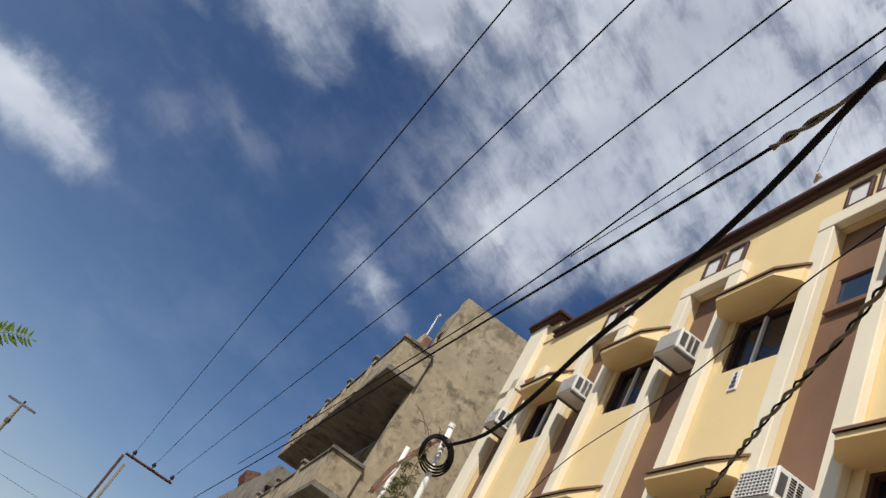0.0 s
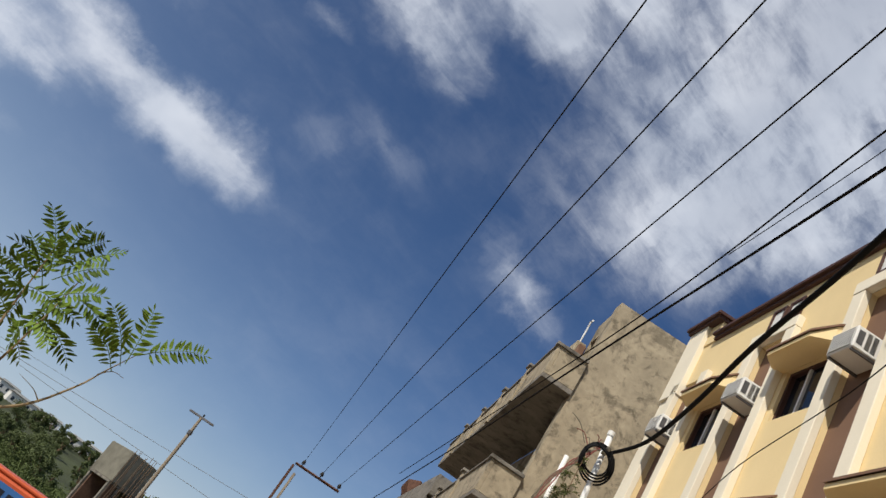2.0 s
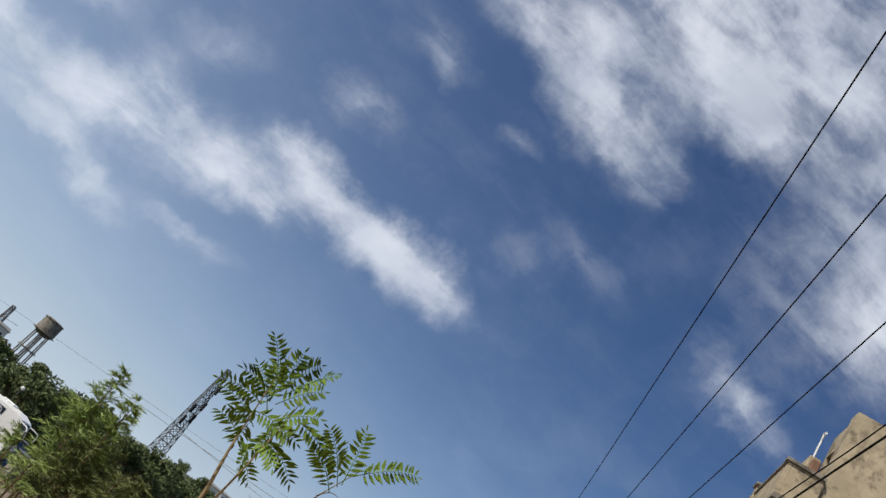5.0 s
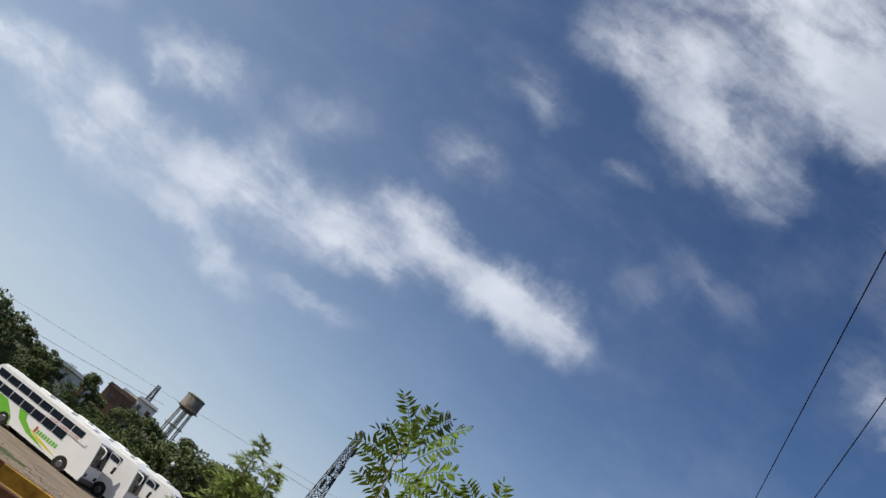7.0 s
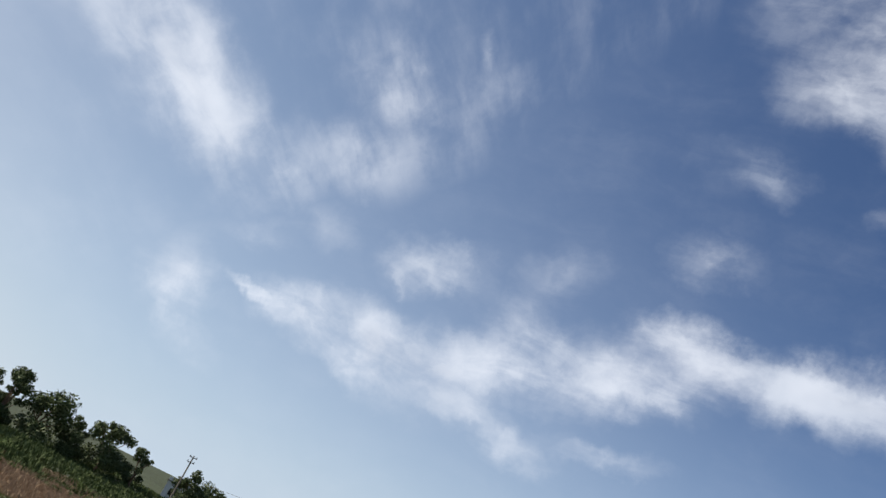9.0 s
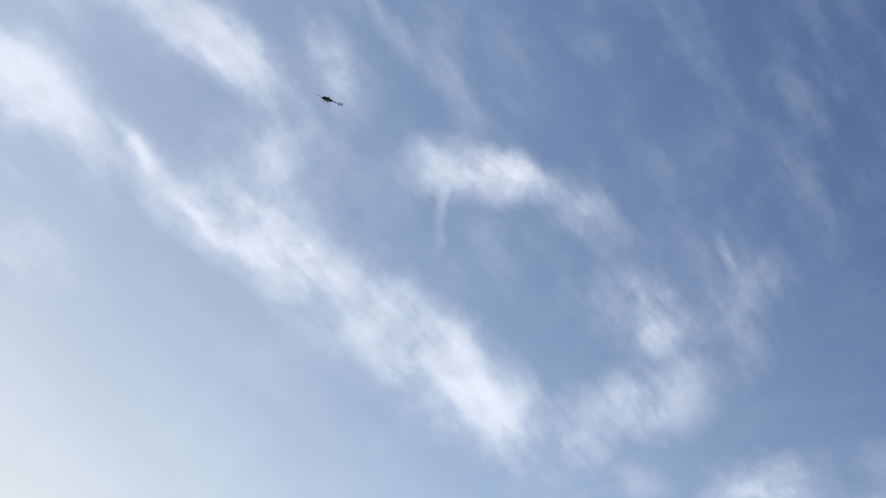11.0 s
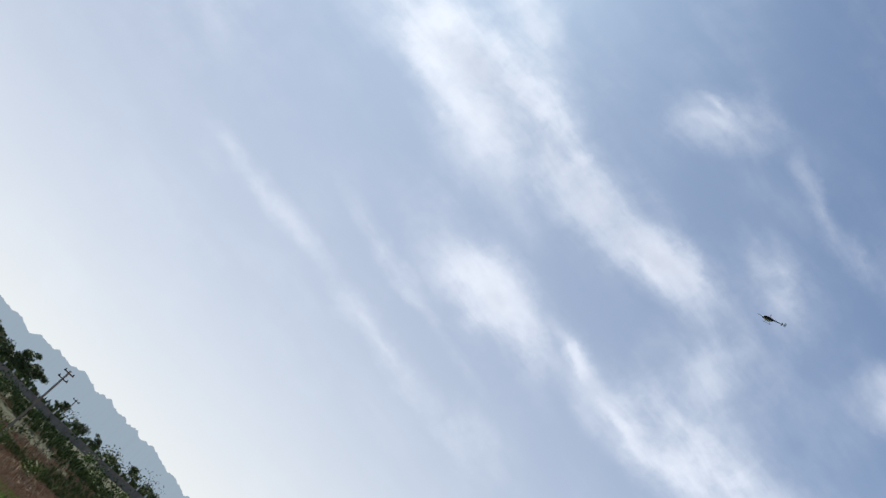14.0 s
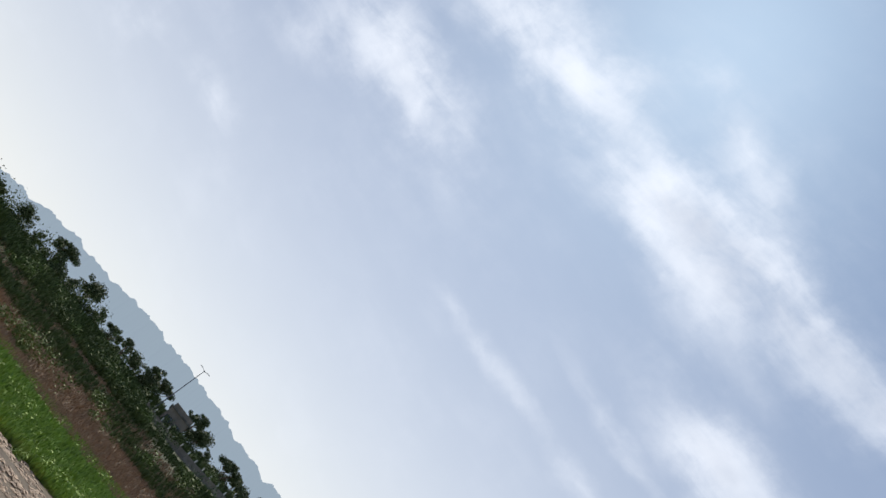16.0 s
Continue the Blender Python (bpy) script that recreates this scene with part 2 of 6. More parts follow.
# ---- materials ----
def material(name, base, rough=0.8, metal=0.0, vary=0.25, grain=30.0, blotch=1.5, bump=0.15, island=0.0, alt=None, spec=0.3, bump_scale=None):
    """A surface with fine grain and broad blotches of its own colour."""
    m = bpy.data.materials.new(name)
    m.use_nodes = True
    n, l = m.node_tree.nodes, m.node_tree.links
    p = n["Principled BSDF"]
    p.inputs["Roughness"].default_value, p.inputs["Metallic"].default_value = rough, metal
    p.inputs["Specular IOR Level"].default_value = spec
    co = n.new("ShaderNodeTexCoord").outputs["Object"]
    t1, t2 = n.new("ShaderNodeTexNoise"), n.new("ShaderNodeTexNoise")
    for t, s, d in ((t1, grain, 4.0), (t2, blotch, 5.0)):
        l.new(co, t.inputs["Vector"])
        t.inputs["Scale"].default_value, t.inputs["Detail"].default_value = s, d
    add = n.new("ShaderNodeMath")
    add.operation = "MULTIPLY_ADD"
    l.new(t1.outputs[0], add.inputs[0])
    add.inputs[1].default_value = 0.35
    l.new(t2.outputs[0], add.inputs[2])
    last = add.outputs[0]
    if island:
        g = n.new("ShaderNodeNewGeometry")
        more = n.new("ShaderNodeMath")
        more.operation = "MULTIPLY_ADD"
        l.new(g.outputs["Random Per Island"], more.inputs[0])
        more.inputs[1].default_value = island
        l.new(last, more.inputs[2])
        last = more.outputs[0]
    ramp = n.new("ShaderNodeValToRGB")
    l.new(last, ramp.inputs[0])
    dark = [c * (1 - vary) for c in base]
    light = list(alt) if alt else [min(1.0, c * (1 + vary * 0.6)) for c in base]
    ramp.color_ramp.elements[0].position, ramp.color_ramp.elements[1].position = 0.42, 0.95 + island * 0.5
    ramp.color_ramp.elements[0].color, ramp.color_ramp.elements[1].color = (*dark, 1), (*light, 1)
    l.new(ramp.outputs[0], p.inputs["Base Color"])
    if bump:
        b = n.new("ShaderNodeBump")
        b.inputs["Strength"].default_value, b.inputs["Distance"].default_value = bump, bump_scale or 0.02
        l.new(t1.outputs[0], b.inputs["Height"])
        l.new(b.outputs[0], p.inputs["Normal"])
    return m


def stained(name, base, rough=0.9, vary=0.4, grain=9, blotch=0.8, bump=0.4):
    """Weathered plaster: the plain surface with dark damp blotches and pale patches."""
    m = material(name, base, rough, vary=vary * 0.6, grain=grain, blotch=blotch, bump=bump)
    n, l = m.node_tree.nodes, m.node_tree.links
    p = n["Principled BSDF"]
    plain = p.inputs["Base Color"].links[0].from_socket
    co = n.new("ShaderNodeTexCoord").outputs["Object"]
    for scale, low, high, factor in ((0.9, 0.50, 0.62, 0.45), (2.6, 0.54, 0.64, 0.55), (0.5, 0.52, 0.7, 1.25)):
        t = n.new("ShaderNodeTexNoise")
        t.inputs["Scale"].default_value, t.inputs["Detail"].default_value, t.inputs["Roughness"].default_value, t.inputs["Distortion"].default_value = scale, 9.0, 0.68, 0.4
        l.new(co, t.inputs["Vector"])
        r = n.new("ShaderNodeMapRange")
        l.new(t.outputs[0], r.inputs[0])
        r.inputs[1].default_value, r.inputs[2].default_value = low, high
        r.inputs[3].default_value, r.inputs[4].default_value = 1.0, factor
        v = n.new("ShaderNodeVectorMath")
        v.operation = "SCALE"
        l.new(plain, v.inputs[0])
        l.new(r.outputs[0], v.inputs["Scale"])
        plain = v.outputs[0]
    l.new(plain, p.inputs["Base Color"])
    return m


YELLOW = material("yellow_wall_paint", (0.80, 0.63, 0.345), 0.75, vary=0.10, blotch=0.7, bump=0.08)
CREAM = material("cream_paint", (0.83, 0.76, 0.61), 0.75, vary=0.10, blotch=0.8, bump=0.08)
BROWN = material("brown_wall_paint", (0.20, 0.115, 0.075), 0.8, vary=0.18, blotch=0.8, bump=0.1)
DARKBROWN = material("dark_brown_trim", (0.075, 0.035, 0.028), 0.6, vary=0.25, blotch=2)
CONCRETE = stained("weathered_plaster", (0.40, 0.335, 0.235), 0.9, vary=0.55, grain=7, blotch=0.9, bump=0.4)
GREY = stained("grey_mortar", (0.22, 0.20, 0.17), 0.9, vary=0.4, grain=12, blotch=1.1, bump=0.4)
WHITE = material("white_enamel", (0.74, 0.74, 0.72), 0.45, vary=0.08, blotch=3)
STEEL = material("dull_steel", (0.16, 0.16, 0.17), 0.5, 0.7, vary=0.3, blotch=4)
RUST = material("rusty_iron", (0.12, 0.06, 0.04), 0.8, 0.3, vary=0.5, blotch=6, bump=0.3)
BLACK = material("black_rubber", (0.018, 0.018, 0.019), 0.6, vary=0.3)
WOODPOLE = material("grey_cement_pole", (0.26, 0.22, 0.17), 0.85, vary=0.25, blotch=3)
BARK = material("young_bark", (0.20, 0.13, 0.08), 0.85, vary=0.35, blotch=9, bump=0.4)
LEAF = material("green_leaf", (0.04, 0.085, 0.012), 0.65, vary=0.4, island=0.5, alt=(0.12, 0.19, 0.025), spec=0.15)
STEMWOOD = material("pale_young_stem", (0.25, 0.185, 0.10), 0.85, vary=0.35, blotch=9, bump=0.3)
FARLEAF = material("dark_foliage", (0.035, 0.058, 0.02), 0.7, vary=0.5, island=0.6, alt=(0.09, 0.115, 0.04), bump=0)
GLASS = material("dark_window_glass", (0.012, 0.018, 0.03), 0.06, vary=0.2, bump=0, spec=0.6)
CURTAIN = material("dim_curtain", (0.06, 0.075, 0.10), 0.9, vary=0.3, blotch=5)
BLUEGLASS = material("blue_window_glass", (0.03, 0.05, 0.09), 0.12, vary=0.2, bump=0, spec=0.6)
CABLE = material("black_cable_sheath", (0.014, 0.014, 0.015), 0.8, vary=0.2, bump=0, spec=0.05)
OLDCABLE = material("faded_cable_sheath", (0.17, 0.145, 0.105), 0.7, vary=0.35, blotch=12)
REDWIRE = material("faded_red_wire", (0.22, 0.06, 0.05), 0.6, vary=0.3)
WHITEPAINT = material("white_coachwork", (0.80, 0.80, 0.79), 0.3, vary=0.05, blotch=0.8, bump=0, spec=0.5)
GREENPAINT = material("green_coachwork", (0.17, 0.48, 0.05), 0.35, vary=0.08, bump=0)
YELLOWPAINT = material("yellow_coachwork", (0.70, 0.58, 0.06), 0.35, vary=0.08, bump=0)
REDPAINT = material("red_coachwork", (0.46, 0.085, 0.03), 0.4, vary=0.15, bump=0)
BLUEPAINT = material("blue_coachwork", (0.04, 0.13, 0.34), 0.4, vary=0.15, bump=0)
MACHINE = material("worn_yellow_machine_paint", (0.42, 0.27, 0.05), 0.65, 0.1, vary=0.5, blotch=7, bump=0.2)
CEMENT = material("cement_crust", (0.30, 0.28, 0.25), 0.95, vary=0.4, grain=14, blotch=4, bump=0.7)
BRICK = material("raw_brickwork", (0.19, 0.11, 0.075), 0.9, vary=0.4, grain=4, blotch=1)
NETTING = material("grey_green_netting", (0.19, 0.18, 0.145), 0.95, vary=0.4, grain=6, blotch=0.6)
LIMEWASH = material("limewashed_wall", (0.72, 0.71, 0.68), 0.85, vary=0.15, blotch=0.4)
FEATHER = material("feathery_leaf", (0.07, 0.125, 0.03), 0.6, vary=0.4, island=0.6, alt=(0.21, 0.28, 0.075), bump=0)
OLIVELEAF = material("olive_fronds", (0.04, 0.06, 0.018), 0.7, vary=0.4, island=0.6, alt=(0.13, 0.15, 0.045), bump=0)
CYPRESS = material("dark_cypress_leaf", (0.03, 0.055, 0.02), 0.7, vary=0.4, island=0.6, alt=(0.07, 0.10, 0.035), bump=0)
COILGREY = material("dusty_cooling_fins", (0.10, 0.10, 0.10), 0.8, vary=0.4, grain=60)

# ---- mesh helpers ----
def mesh_object(name, bm, mat, parent=None, smooth=False):
    me = bpy.data.meshes.new(name)
    bm.normal_update()
    bm.to_mesh(me)
    bm.free()
    for m in (mat if isinstance(mat, (list, tuple)) else [mat]):
        me.materials.append(m)
    if smooth:
        me.shade_smooth()
    ob = new(name, me)
    if parent is not None:
        ob.parent = parent
    return ob


def part(name, bm, mat, parent, label="", smooth=False):
    ob = mesh_object(name, bm, mat, parent, smooth)
    return tagged(ob, label)


def box(bm, x0, x1, y0, y1, z0, z1, bevel=0.0):
    vs = [bm.verts.new((x, y, z)) for z in (z0, z1) for y in (y0, y1) for x in (x0, x1)]
    fs = [bm.faces.new([vs[i] for i in f]) for f in ((0, 2, 3, 1), (4, 5, 7, 6), (0, 1, 5, 4), (2, 6, 7, 3), (0, 4, 6, 2), (1, 3, 7, 5))]
    if bevel:
        edges = list({e for f in fs for e in f.edges})
        bmesh.ops.bevel(bm, geom=edges, offset=bevel, segments=1, affect="EDGES", profile=0.5)
    return vs


def boxed(*a, bevel=0.0):
    bm = bmesh.new()
    box(bm, *a, bevel=bevel)
    return bm


def tube(bm, pts, radii, sides=8, cap=True):
    """A tube along a line of points."""
    pts = [Vector(p) for p in pts]
    if isinstance(radii, (int, float)):
        radii = [radii] * len(pts)
    rings, side = [], None
    for i, p in enumerate(pts):
        d = (pts[min(i + 1, len(pts) - 1)] - pts[max(i - 1, 0)]).normalized()
        if side is None:
            side = d.cross(Vector((0.31, 0.2, 1.0))).normalized()
        else:
            side = (side - d * side.dot(d)).normalized()
        up = d.cross(side)
        rings.append([bm.verts.new(p + (side * math.cos(2 * math.pi * k / sides) + up * math.sin(2 * math.pi * k / sides)) * radii[i]) for k in range(sides)])
    for a, b in zip(rings, rings[1:]):
        for k in range(sides):
            bm.faces.new((a[k], a[(k + 1) % sides], b[(k + 1) % sides], b[k]))
    if cap:
        bm.faces.new(list(reversed(rings[0])))
        bm.faces.new(rings[-1])


def tubed(pts, radii, sides=8):
    bm = bmesh.new()
    tube(bm, pts, radii, sides)
    return bm


def thing(name, m, label, category, group=""):
    ob = new(name)
    ob.matrix_world = m
    return tagged(ob, label, category, group)


def smoothstep(a, b, v):
    t = max(0.0, min(1.0, (v - a) / (b - a)))
    return t * t * (3 - 2 * t)


def along(profile, d):
    for (d0, z0), (d1, z1) in zip(profile, profile[1:]):
        if d <= d1:
            return z0 + (z1 - z0) * smoothstep(d0, d1, d) if d1 - d0 > 60 else z0 + (z1 - z0) * (d - d0) / (d1 - d0)
    return profile[-1][1]


LOT = [(0, 0), (6, 0), (75, -3.4), (95, -3.4), (160, -0.4), (330, 12.0), (5000, 12.0)]
BANK = [(0, 0), (36, 0.1), (70, 1.4), (90, 4.6), (112, 9.0), (130, 9.6), (5000, 9.6)]
OPEN = [(0, 0), (6, 0), (75, -3.4), (95, -3.4), (160, -2.0), (5000, -2.0)]
STREET = [(0, 0), (60, -1.5), (300, -1.5), (5000, 0)]


def ground_z(x, y):
    d, az = math.hypot(x, y), math.degrees(math.atan2(-x, y)) % 360
    lot, bank, street = along(LOT, d), along(BANK, d), along(STREET, d)
    lot += (along(OPEN, d) - lot) * smoothstep(31, 37, az)
    if az < 180:
        z = street + (lot - street) * smoothstep(8, 22, az)
        z += (bank - z) * smoothstep(80, 116, az)
    else:
        z = bank + (street - bank) * smoothstep(185, 230, az)
    if d > 7:
        z += 0.12 * min(1, (d - 7) / 10) * noise.noise(Vector((x * 0.35, y * 0.35, 0))) + (0.9 * noise.noise(Vector((x * 0.05, y * 0.05, 3))) if d > 95 else 0)
    return z


def on_ground(az, d):
    p = bearing(az, d)
    p.z = ground_z(p.x, p.y)
    return p

# ---- the yellow house along the street ----
FACADE = Matrix(((-0.12745, -0.99184, 0, 5.37), (0.99184, -0.12745, 0, 0.69), (0, 0, 1, 0), (0, 0, 0, 1)))
LEFT, RIGHT, TOP, BAY = 17.15, -10.0, 12.5, 3.05
WINDOWS = [8.29 + BAY * k for k in (2, 1, 0, -1, -2, -3, -4)]
BROWNS = [6.78 + BAY * k for k in (3, 2, 1, 0, -1, -2, -3)]
FLOORS = (9.2, 6.1, 3.0)
house = thing("house", FACADE, "yellow and brown rendered house with window hoods along the street", "house")


def wall_with_holes(x0, x1, z0, z1, y0, y1, holes):
    """A wall slab pierced by rectangular openings."""
    bm = bmesh.new()
    xs = sorted({x0, x1, *(h[0] for h in holes), *(h[1] for h in holes)})
    zs = sorted({z0, z1, *(h[2] for h in holes), *(h[3] for h in holes)})
    xs, zs = [x for x in xs if x0 <= x <= x1], [z for z in zs if z0 <= z <= z1]
    solid = {}
    for i in range(len(xs) - 1):
        for j in range(len(zs) - 1):
            cx, cz = (xs[i] + xs[i + 1]) / 2, (zs[j] + zs[j + 1]) / 2
            solid[i, j] = not any(h[0] < cx < h[1] and h[2] < cz < h[3] for h in holes)
    cache = {}

    def v(x, y, z):
        key = (round(x, 4), round(y, 4), round(z, 4))
        if key not in cache:
            cache[key] = bm.verts.new((x, y, z))
        return cache[key]
    for (i, j), full in solid.items():
        if not full:
            continue
        a, b, c, d = xs[i], xs[i + 1], zs[j], zs[j + 1]
        bm.faces.new((v(a, y1, c), v(a, y1, d), v(b, y1, d), v(b, y1, c)))
        bm.faces.new((v(a, y0, c), v(b, y0, c), v(b, y0, d), v(a, y0, d)))
        for ii, jj, quad in ((i - 1, j, (a, c, a, d)), (i + 1, j, (b, d, b, c)), (i, j - 1, (b, c, a, c)), (i, j + 1, (a, d, b, d))):
            if not solid.get((ii, jj), False):
                p, q, r, s = quad
                bm.faces.new((v(p, y0, q), v(p, y1, q), v(r, y1, s), v(r, y0, s)))
    return bm


holes = [(u - 0.61, u + 0.61, z, z + 1.02) for u in WINDOWS for z in FLOORS]
brown_holes = [(u - 0.47, u + 0.47, 0.4, 11.25) for u in BROWNS]
part("wall", wall_with_holes(RIGHT, LEFT, 0, TOP - 0.16, -0.25, 0, holes + brown_holes), YELLOW, house)
part("side_wall", boxed(LEFT - 0.25, LEFT, -9, -0.252, 0, TOP - 0.16), CREAM, house)
part("side_wall", boxed(RIGHT, RIGHT + 0.25, -9, -0.252, 0, TOP - 0.16), CREAM, house)
part("back_wall", boxed(RIGHT, LEFT, -9.25, -9.002, 0, TOP - 0.16), CREAM, house)
part("roof", boxed(RIGHT + 0.26, LEFT - 0.26, -8.99, -0.26, TOP - 0.75, TOP - 0.55), GREY, house)
# two-step coping
bm = bmesh.new()
box(bm, RIGHT - 0.05, LEFT - 1.32, -0.3, 0.08, TOP - 0.16, TOP - 0.085)
box(bm, RIGHT - 0.05, LEFT - 1.32, -0.34, 0.15, TOP - 0.084, TOP, bevel=0.012)
part("coping", bm, DARKBROWN, house, "dark brown stepped coping")
# raised corner block
part("corner_block", boxed(LEFT - 0.78, LEFT + 0.04, -1.0, 0.13, 10.95, 12.9, bevel=0.01), CREAM, house)
part("corner_block", boxed(LEFT - 1.30, LEFT - 0.784, -1.0, 0.03, TOP - 0.158, 12.9, bevel=0.01), YELLOW, house)
bm = bmesh.new()
box(bm, LEFT - 1.36, LEFT + 0.09, -1.06, 0.19, 12.902, 12.97)
box(bm, LEFT - 1.42, LEFT + 0.14, -1.1, 0.25, 12.971, 13.06, bevel=0.012)
part("coping", bm, DARKBROWN, house)
part("corner_strip", boxed(LEFT - 0.30, LEFT + 0.03, -0.3, 0.07, 0, 10.948, bevel=0.008), CREAM, house)

for u in BROWNS:
    plain_top = u > 15
    part("recess", boxed(u - 0.47, u + 0.47, -0.2, -0.10, 0.4, 11.25), BROWN, house, "brown painted recess")
    for side in (-1, 1):
        part("pilaster", boxed(u + side * 0.62 - 0.148, u + side * 0.62 + 0.148, 0.002, 0.13, 0, 11.25, bevel=0.01), CREAM, house)
    if plain_top:
        continue
    part("lintel", boxed(u - 0.768, u + 0.768, 0.002, 0.14, 11.253, 11.5, bevel=0.01), CREAM, house)
    for side in (-1, 1):
        c = u + side * 0.28
        p = part("panel", boxed(c - 0.165, c + 0.165, 0.002, 0.03, 11.68, 12.06), WHITE, house)
        for a, b, z0, z1 in ((c - 0.225, c + 0.225, 12.062, 12.12), (c - 0.225, c + 0.225, 11.62, 11.678), (c - 0.225, c - 0.167, 11.679, 12.061), (c + 0.167, c + 0.225, 11.679, 12.061)):
            part("panel_frame", boxed(a, b, 0.002, 0.06, z0, z1, bevel=0.006), DARKBROWN, p)


def hood_mesh(u, z):
    bm = bmesh.new()
    wall, front, deep = 0.83, 0.58, 0.46
    low = [bm.verts.new(v) for v in ((u - wall, 0.003, z), (u + wall, 0.003, z), (u + wall, 0.2, z), (u + front, deep, z), (u - front, deep, z), (u - wall, 0.2, z))]
    top = [bm.verts.new(v) for v in ((u - wall, 0.003, z + 0.42), (u + wall, 0.003, z + 0.42), (u + wall, 0.2, z + 0.27), (u + front, deep, z + 0.075), (u - front, deep, z + 0.075), (u - wall, 0.2, z + 0.27))]
    bm.faces.new(low)
    bm.faces.new(list(reversed(top)))
    for k in range(6):
        bm.faces.new((low[k], top[k], top[(k + 1) % 6], low[(k + 1) % 6]))
    return bm


def hood_cap(u, z):
    bm = bmesh.new()
    wall, front, deep = 0.86, 0.61, 0.49
    pts = ((u - wall, 0.004, 0.425), (u + wall, 0.004, 0.425), (u + wall, 0.21, 0.275), (u + front, deep, 0.078), (u - front, deep, 0.078), (u - wall, 0.21, 0.275))
    low = [bm.verts.new((x, y, z + h)) for x, y, h in pts]
    top = [bm.verts.new((x, y, z + h + 0.04)) for x, y, h in pts]
    for ring in (list(reversed(low)), top):
        f = bm.faces.new(ring)
    for k in range(6):
        bm.faces.new((low[(k + 1) % 6], top[(k + 1) % 6], top[k], low[k]))
    bmesh.ops.recalc_face_normals(bm, faces=bm.faces)
    return bm


for u in WINDOWS:
    for z in FLOORS:
        h = part("hood", hood_mesh(u, z + 1.04), YELLOW, house)
        part("hood_cap", hood_cap(u, z + 1.04), BROWN, h)
        f = bmesh.new()
        for a, b, c, d in ((u - 0.61, u + 0.61, z, z + 0.05), (u - 0.61, u + 0.61, z + 0.97, z + 1.02), (u - 0.61, u - 0.55, z + 0.05, z + 0.97), (u + 0.55, u + 0.61, z + 0.05, z + 0.97)):
            box(f, a, b, -0.2, -0.06, c, d)
        w = part("window", f, DARKBROWN, house)
        part("mullion", boxed(u + 0.05, u + 0.10, -0.15, -0.08, z + 0.051, z + 0.969), WHITE, w)
        part("pane", boxed(u - 0.549, u + 0.049, -0.135, -0.125, z + 0.051, z + 0.969), GLASS, w)
        part("pane", boxed(u + 0.101, u + 0.549, -0.155, -0.145, z + 0.051, z + 0.969), GLASS, w)
        for i in range(5):
            x = u - 0.5 + i * 0.235
            part("curtain", boxed(x, x + 0.21, -0.3 - 0.02 * (i % 2), -0.28 - 0.02 * (i % 2), z, z + 1.0), CURTAIN, w)

# small window in one recess, plaque under a window
u = BROWNS[3]
f = bmesh.new()
for a, b, c, d in ((u - 0.31, u + 0.31, 9.77, 9.81), (u - 0.31, u + 0.31, 10.25, 10.30), (u - 0.31, u - 0.26, 9.811, 10.249), (u + 0.26, u + 0.31, 9.811, 10.249)):
    box(f, a, b, -0.098, -0.05, c, d, bevel=0.006)
w = part("window", f, BROWN, house)
part("pane", boxed(u - 0.259, u + 0.259, -0.097, -0.085, 9.812, 10.248), BLUEGLASS, w)
part("sill", boxed(u - 0.42, u + 0.40, -0.098, -0.03, 9.70, 9.768, bevel=0.006), BROWN, w)
plaque = tagged(mesh_object("wall_plaque", boxed(-0.09, 0.09, 0.001, 0.02, -0.17, 0.17, bevel=0.006), WHITE), "small white ornamental plaque under a window", "plaque")
plaque.matrix_world = FACADE @ pose(8.42, 0, 8.95)
for k in range(4):
    part("ornament", boxed(-0.05 + 0.01 * k, 0.05 - 0.012 * k, 0.021, 0.03, -0.12 + 0.07 * k, -0.075 + 0.07 * k), STEEL, plaque)


def air_conditioner():
    root = new("air_conditioner")
    part("casing", boxed(-0.33, 0.33, -0.1, 0.52, 0, 0.44, bevel=0.02), WHITE, root)
    g = bmesh.new()
    box(g, -0.29, 0.29, 0.521, 0.527, 0.04, 0.40)
    part("grille_back", g, COILGREY, root)
    g = bmesh.new()
    for i in range(10):
        x = -0.28 + i * 0.0622
        box(g, x - 0.009, x + 0.009, 0.528, 0.536, 0.04, 0.40)
    for i in range(8):
        z = 0.05 + i * 0.048
        box(g, -0.29, 0.29, 0.5365, 0.543, z - 0.007, z + 0.007)
    part("grille", g, WHITE, root)
    for sx in (-1, 1):
        for row in range(9):
            for col in range(2):
                y = 0.10 + col * 0.12
                part("louvre", boxed(*sorted((sx * 0.331, sx * 0.338)), y, y + 0.09, 0.07 + row * 0.037, 0.085 + row * 0.037), BLACK, root)
        part("side_panel", boxed(*sorted((sx * 0.331, sx * 0.337)), 0.36, 0.48, 0.09, 0.36), STEEL, root)
    part("bracket", boxed(-0.3, -0.26, -0.1, 0.5, -0.04, -0.002), STEEL, root)
    part("bracket", boxed(0.26, 0.3, -0.1, 0.5, -0.04, -0.002), STEEL, root)
    return tagged(root, "white box air conditioner fixed in a brown recess", "air conditioner", "air conditioners on the house")


spots = [(BROWNS[0] - 0.05, 9.62), (BROWNS[1] - 0.1, 9.62), (BROWNS[2] - 0.02, 9.62), (BROWNS[3] + 0.02, 6.62), (BROWNS[4], 9.55)]
first = air_conditioner()
SMALL = Matrix.Diagonal((0.88, 0.82, 0.88, 1))
first.matrix_basis = FACADE @ pose(spots[0][0], 0, spots[0][1]) @ SMALL
for u, z in spots[1:]:
    copy_thing(first, FACADE @ pose(u, 0, z)).matrix_basis = FACADE @ pose(u, 0, z) @ SMALL

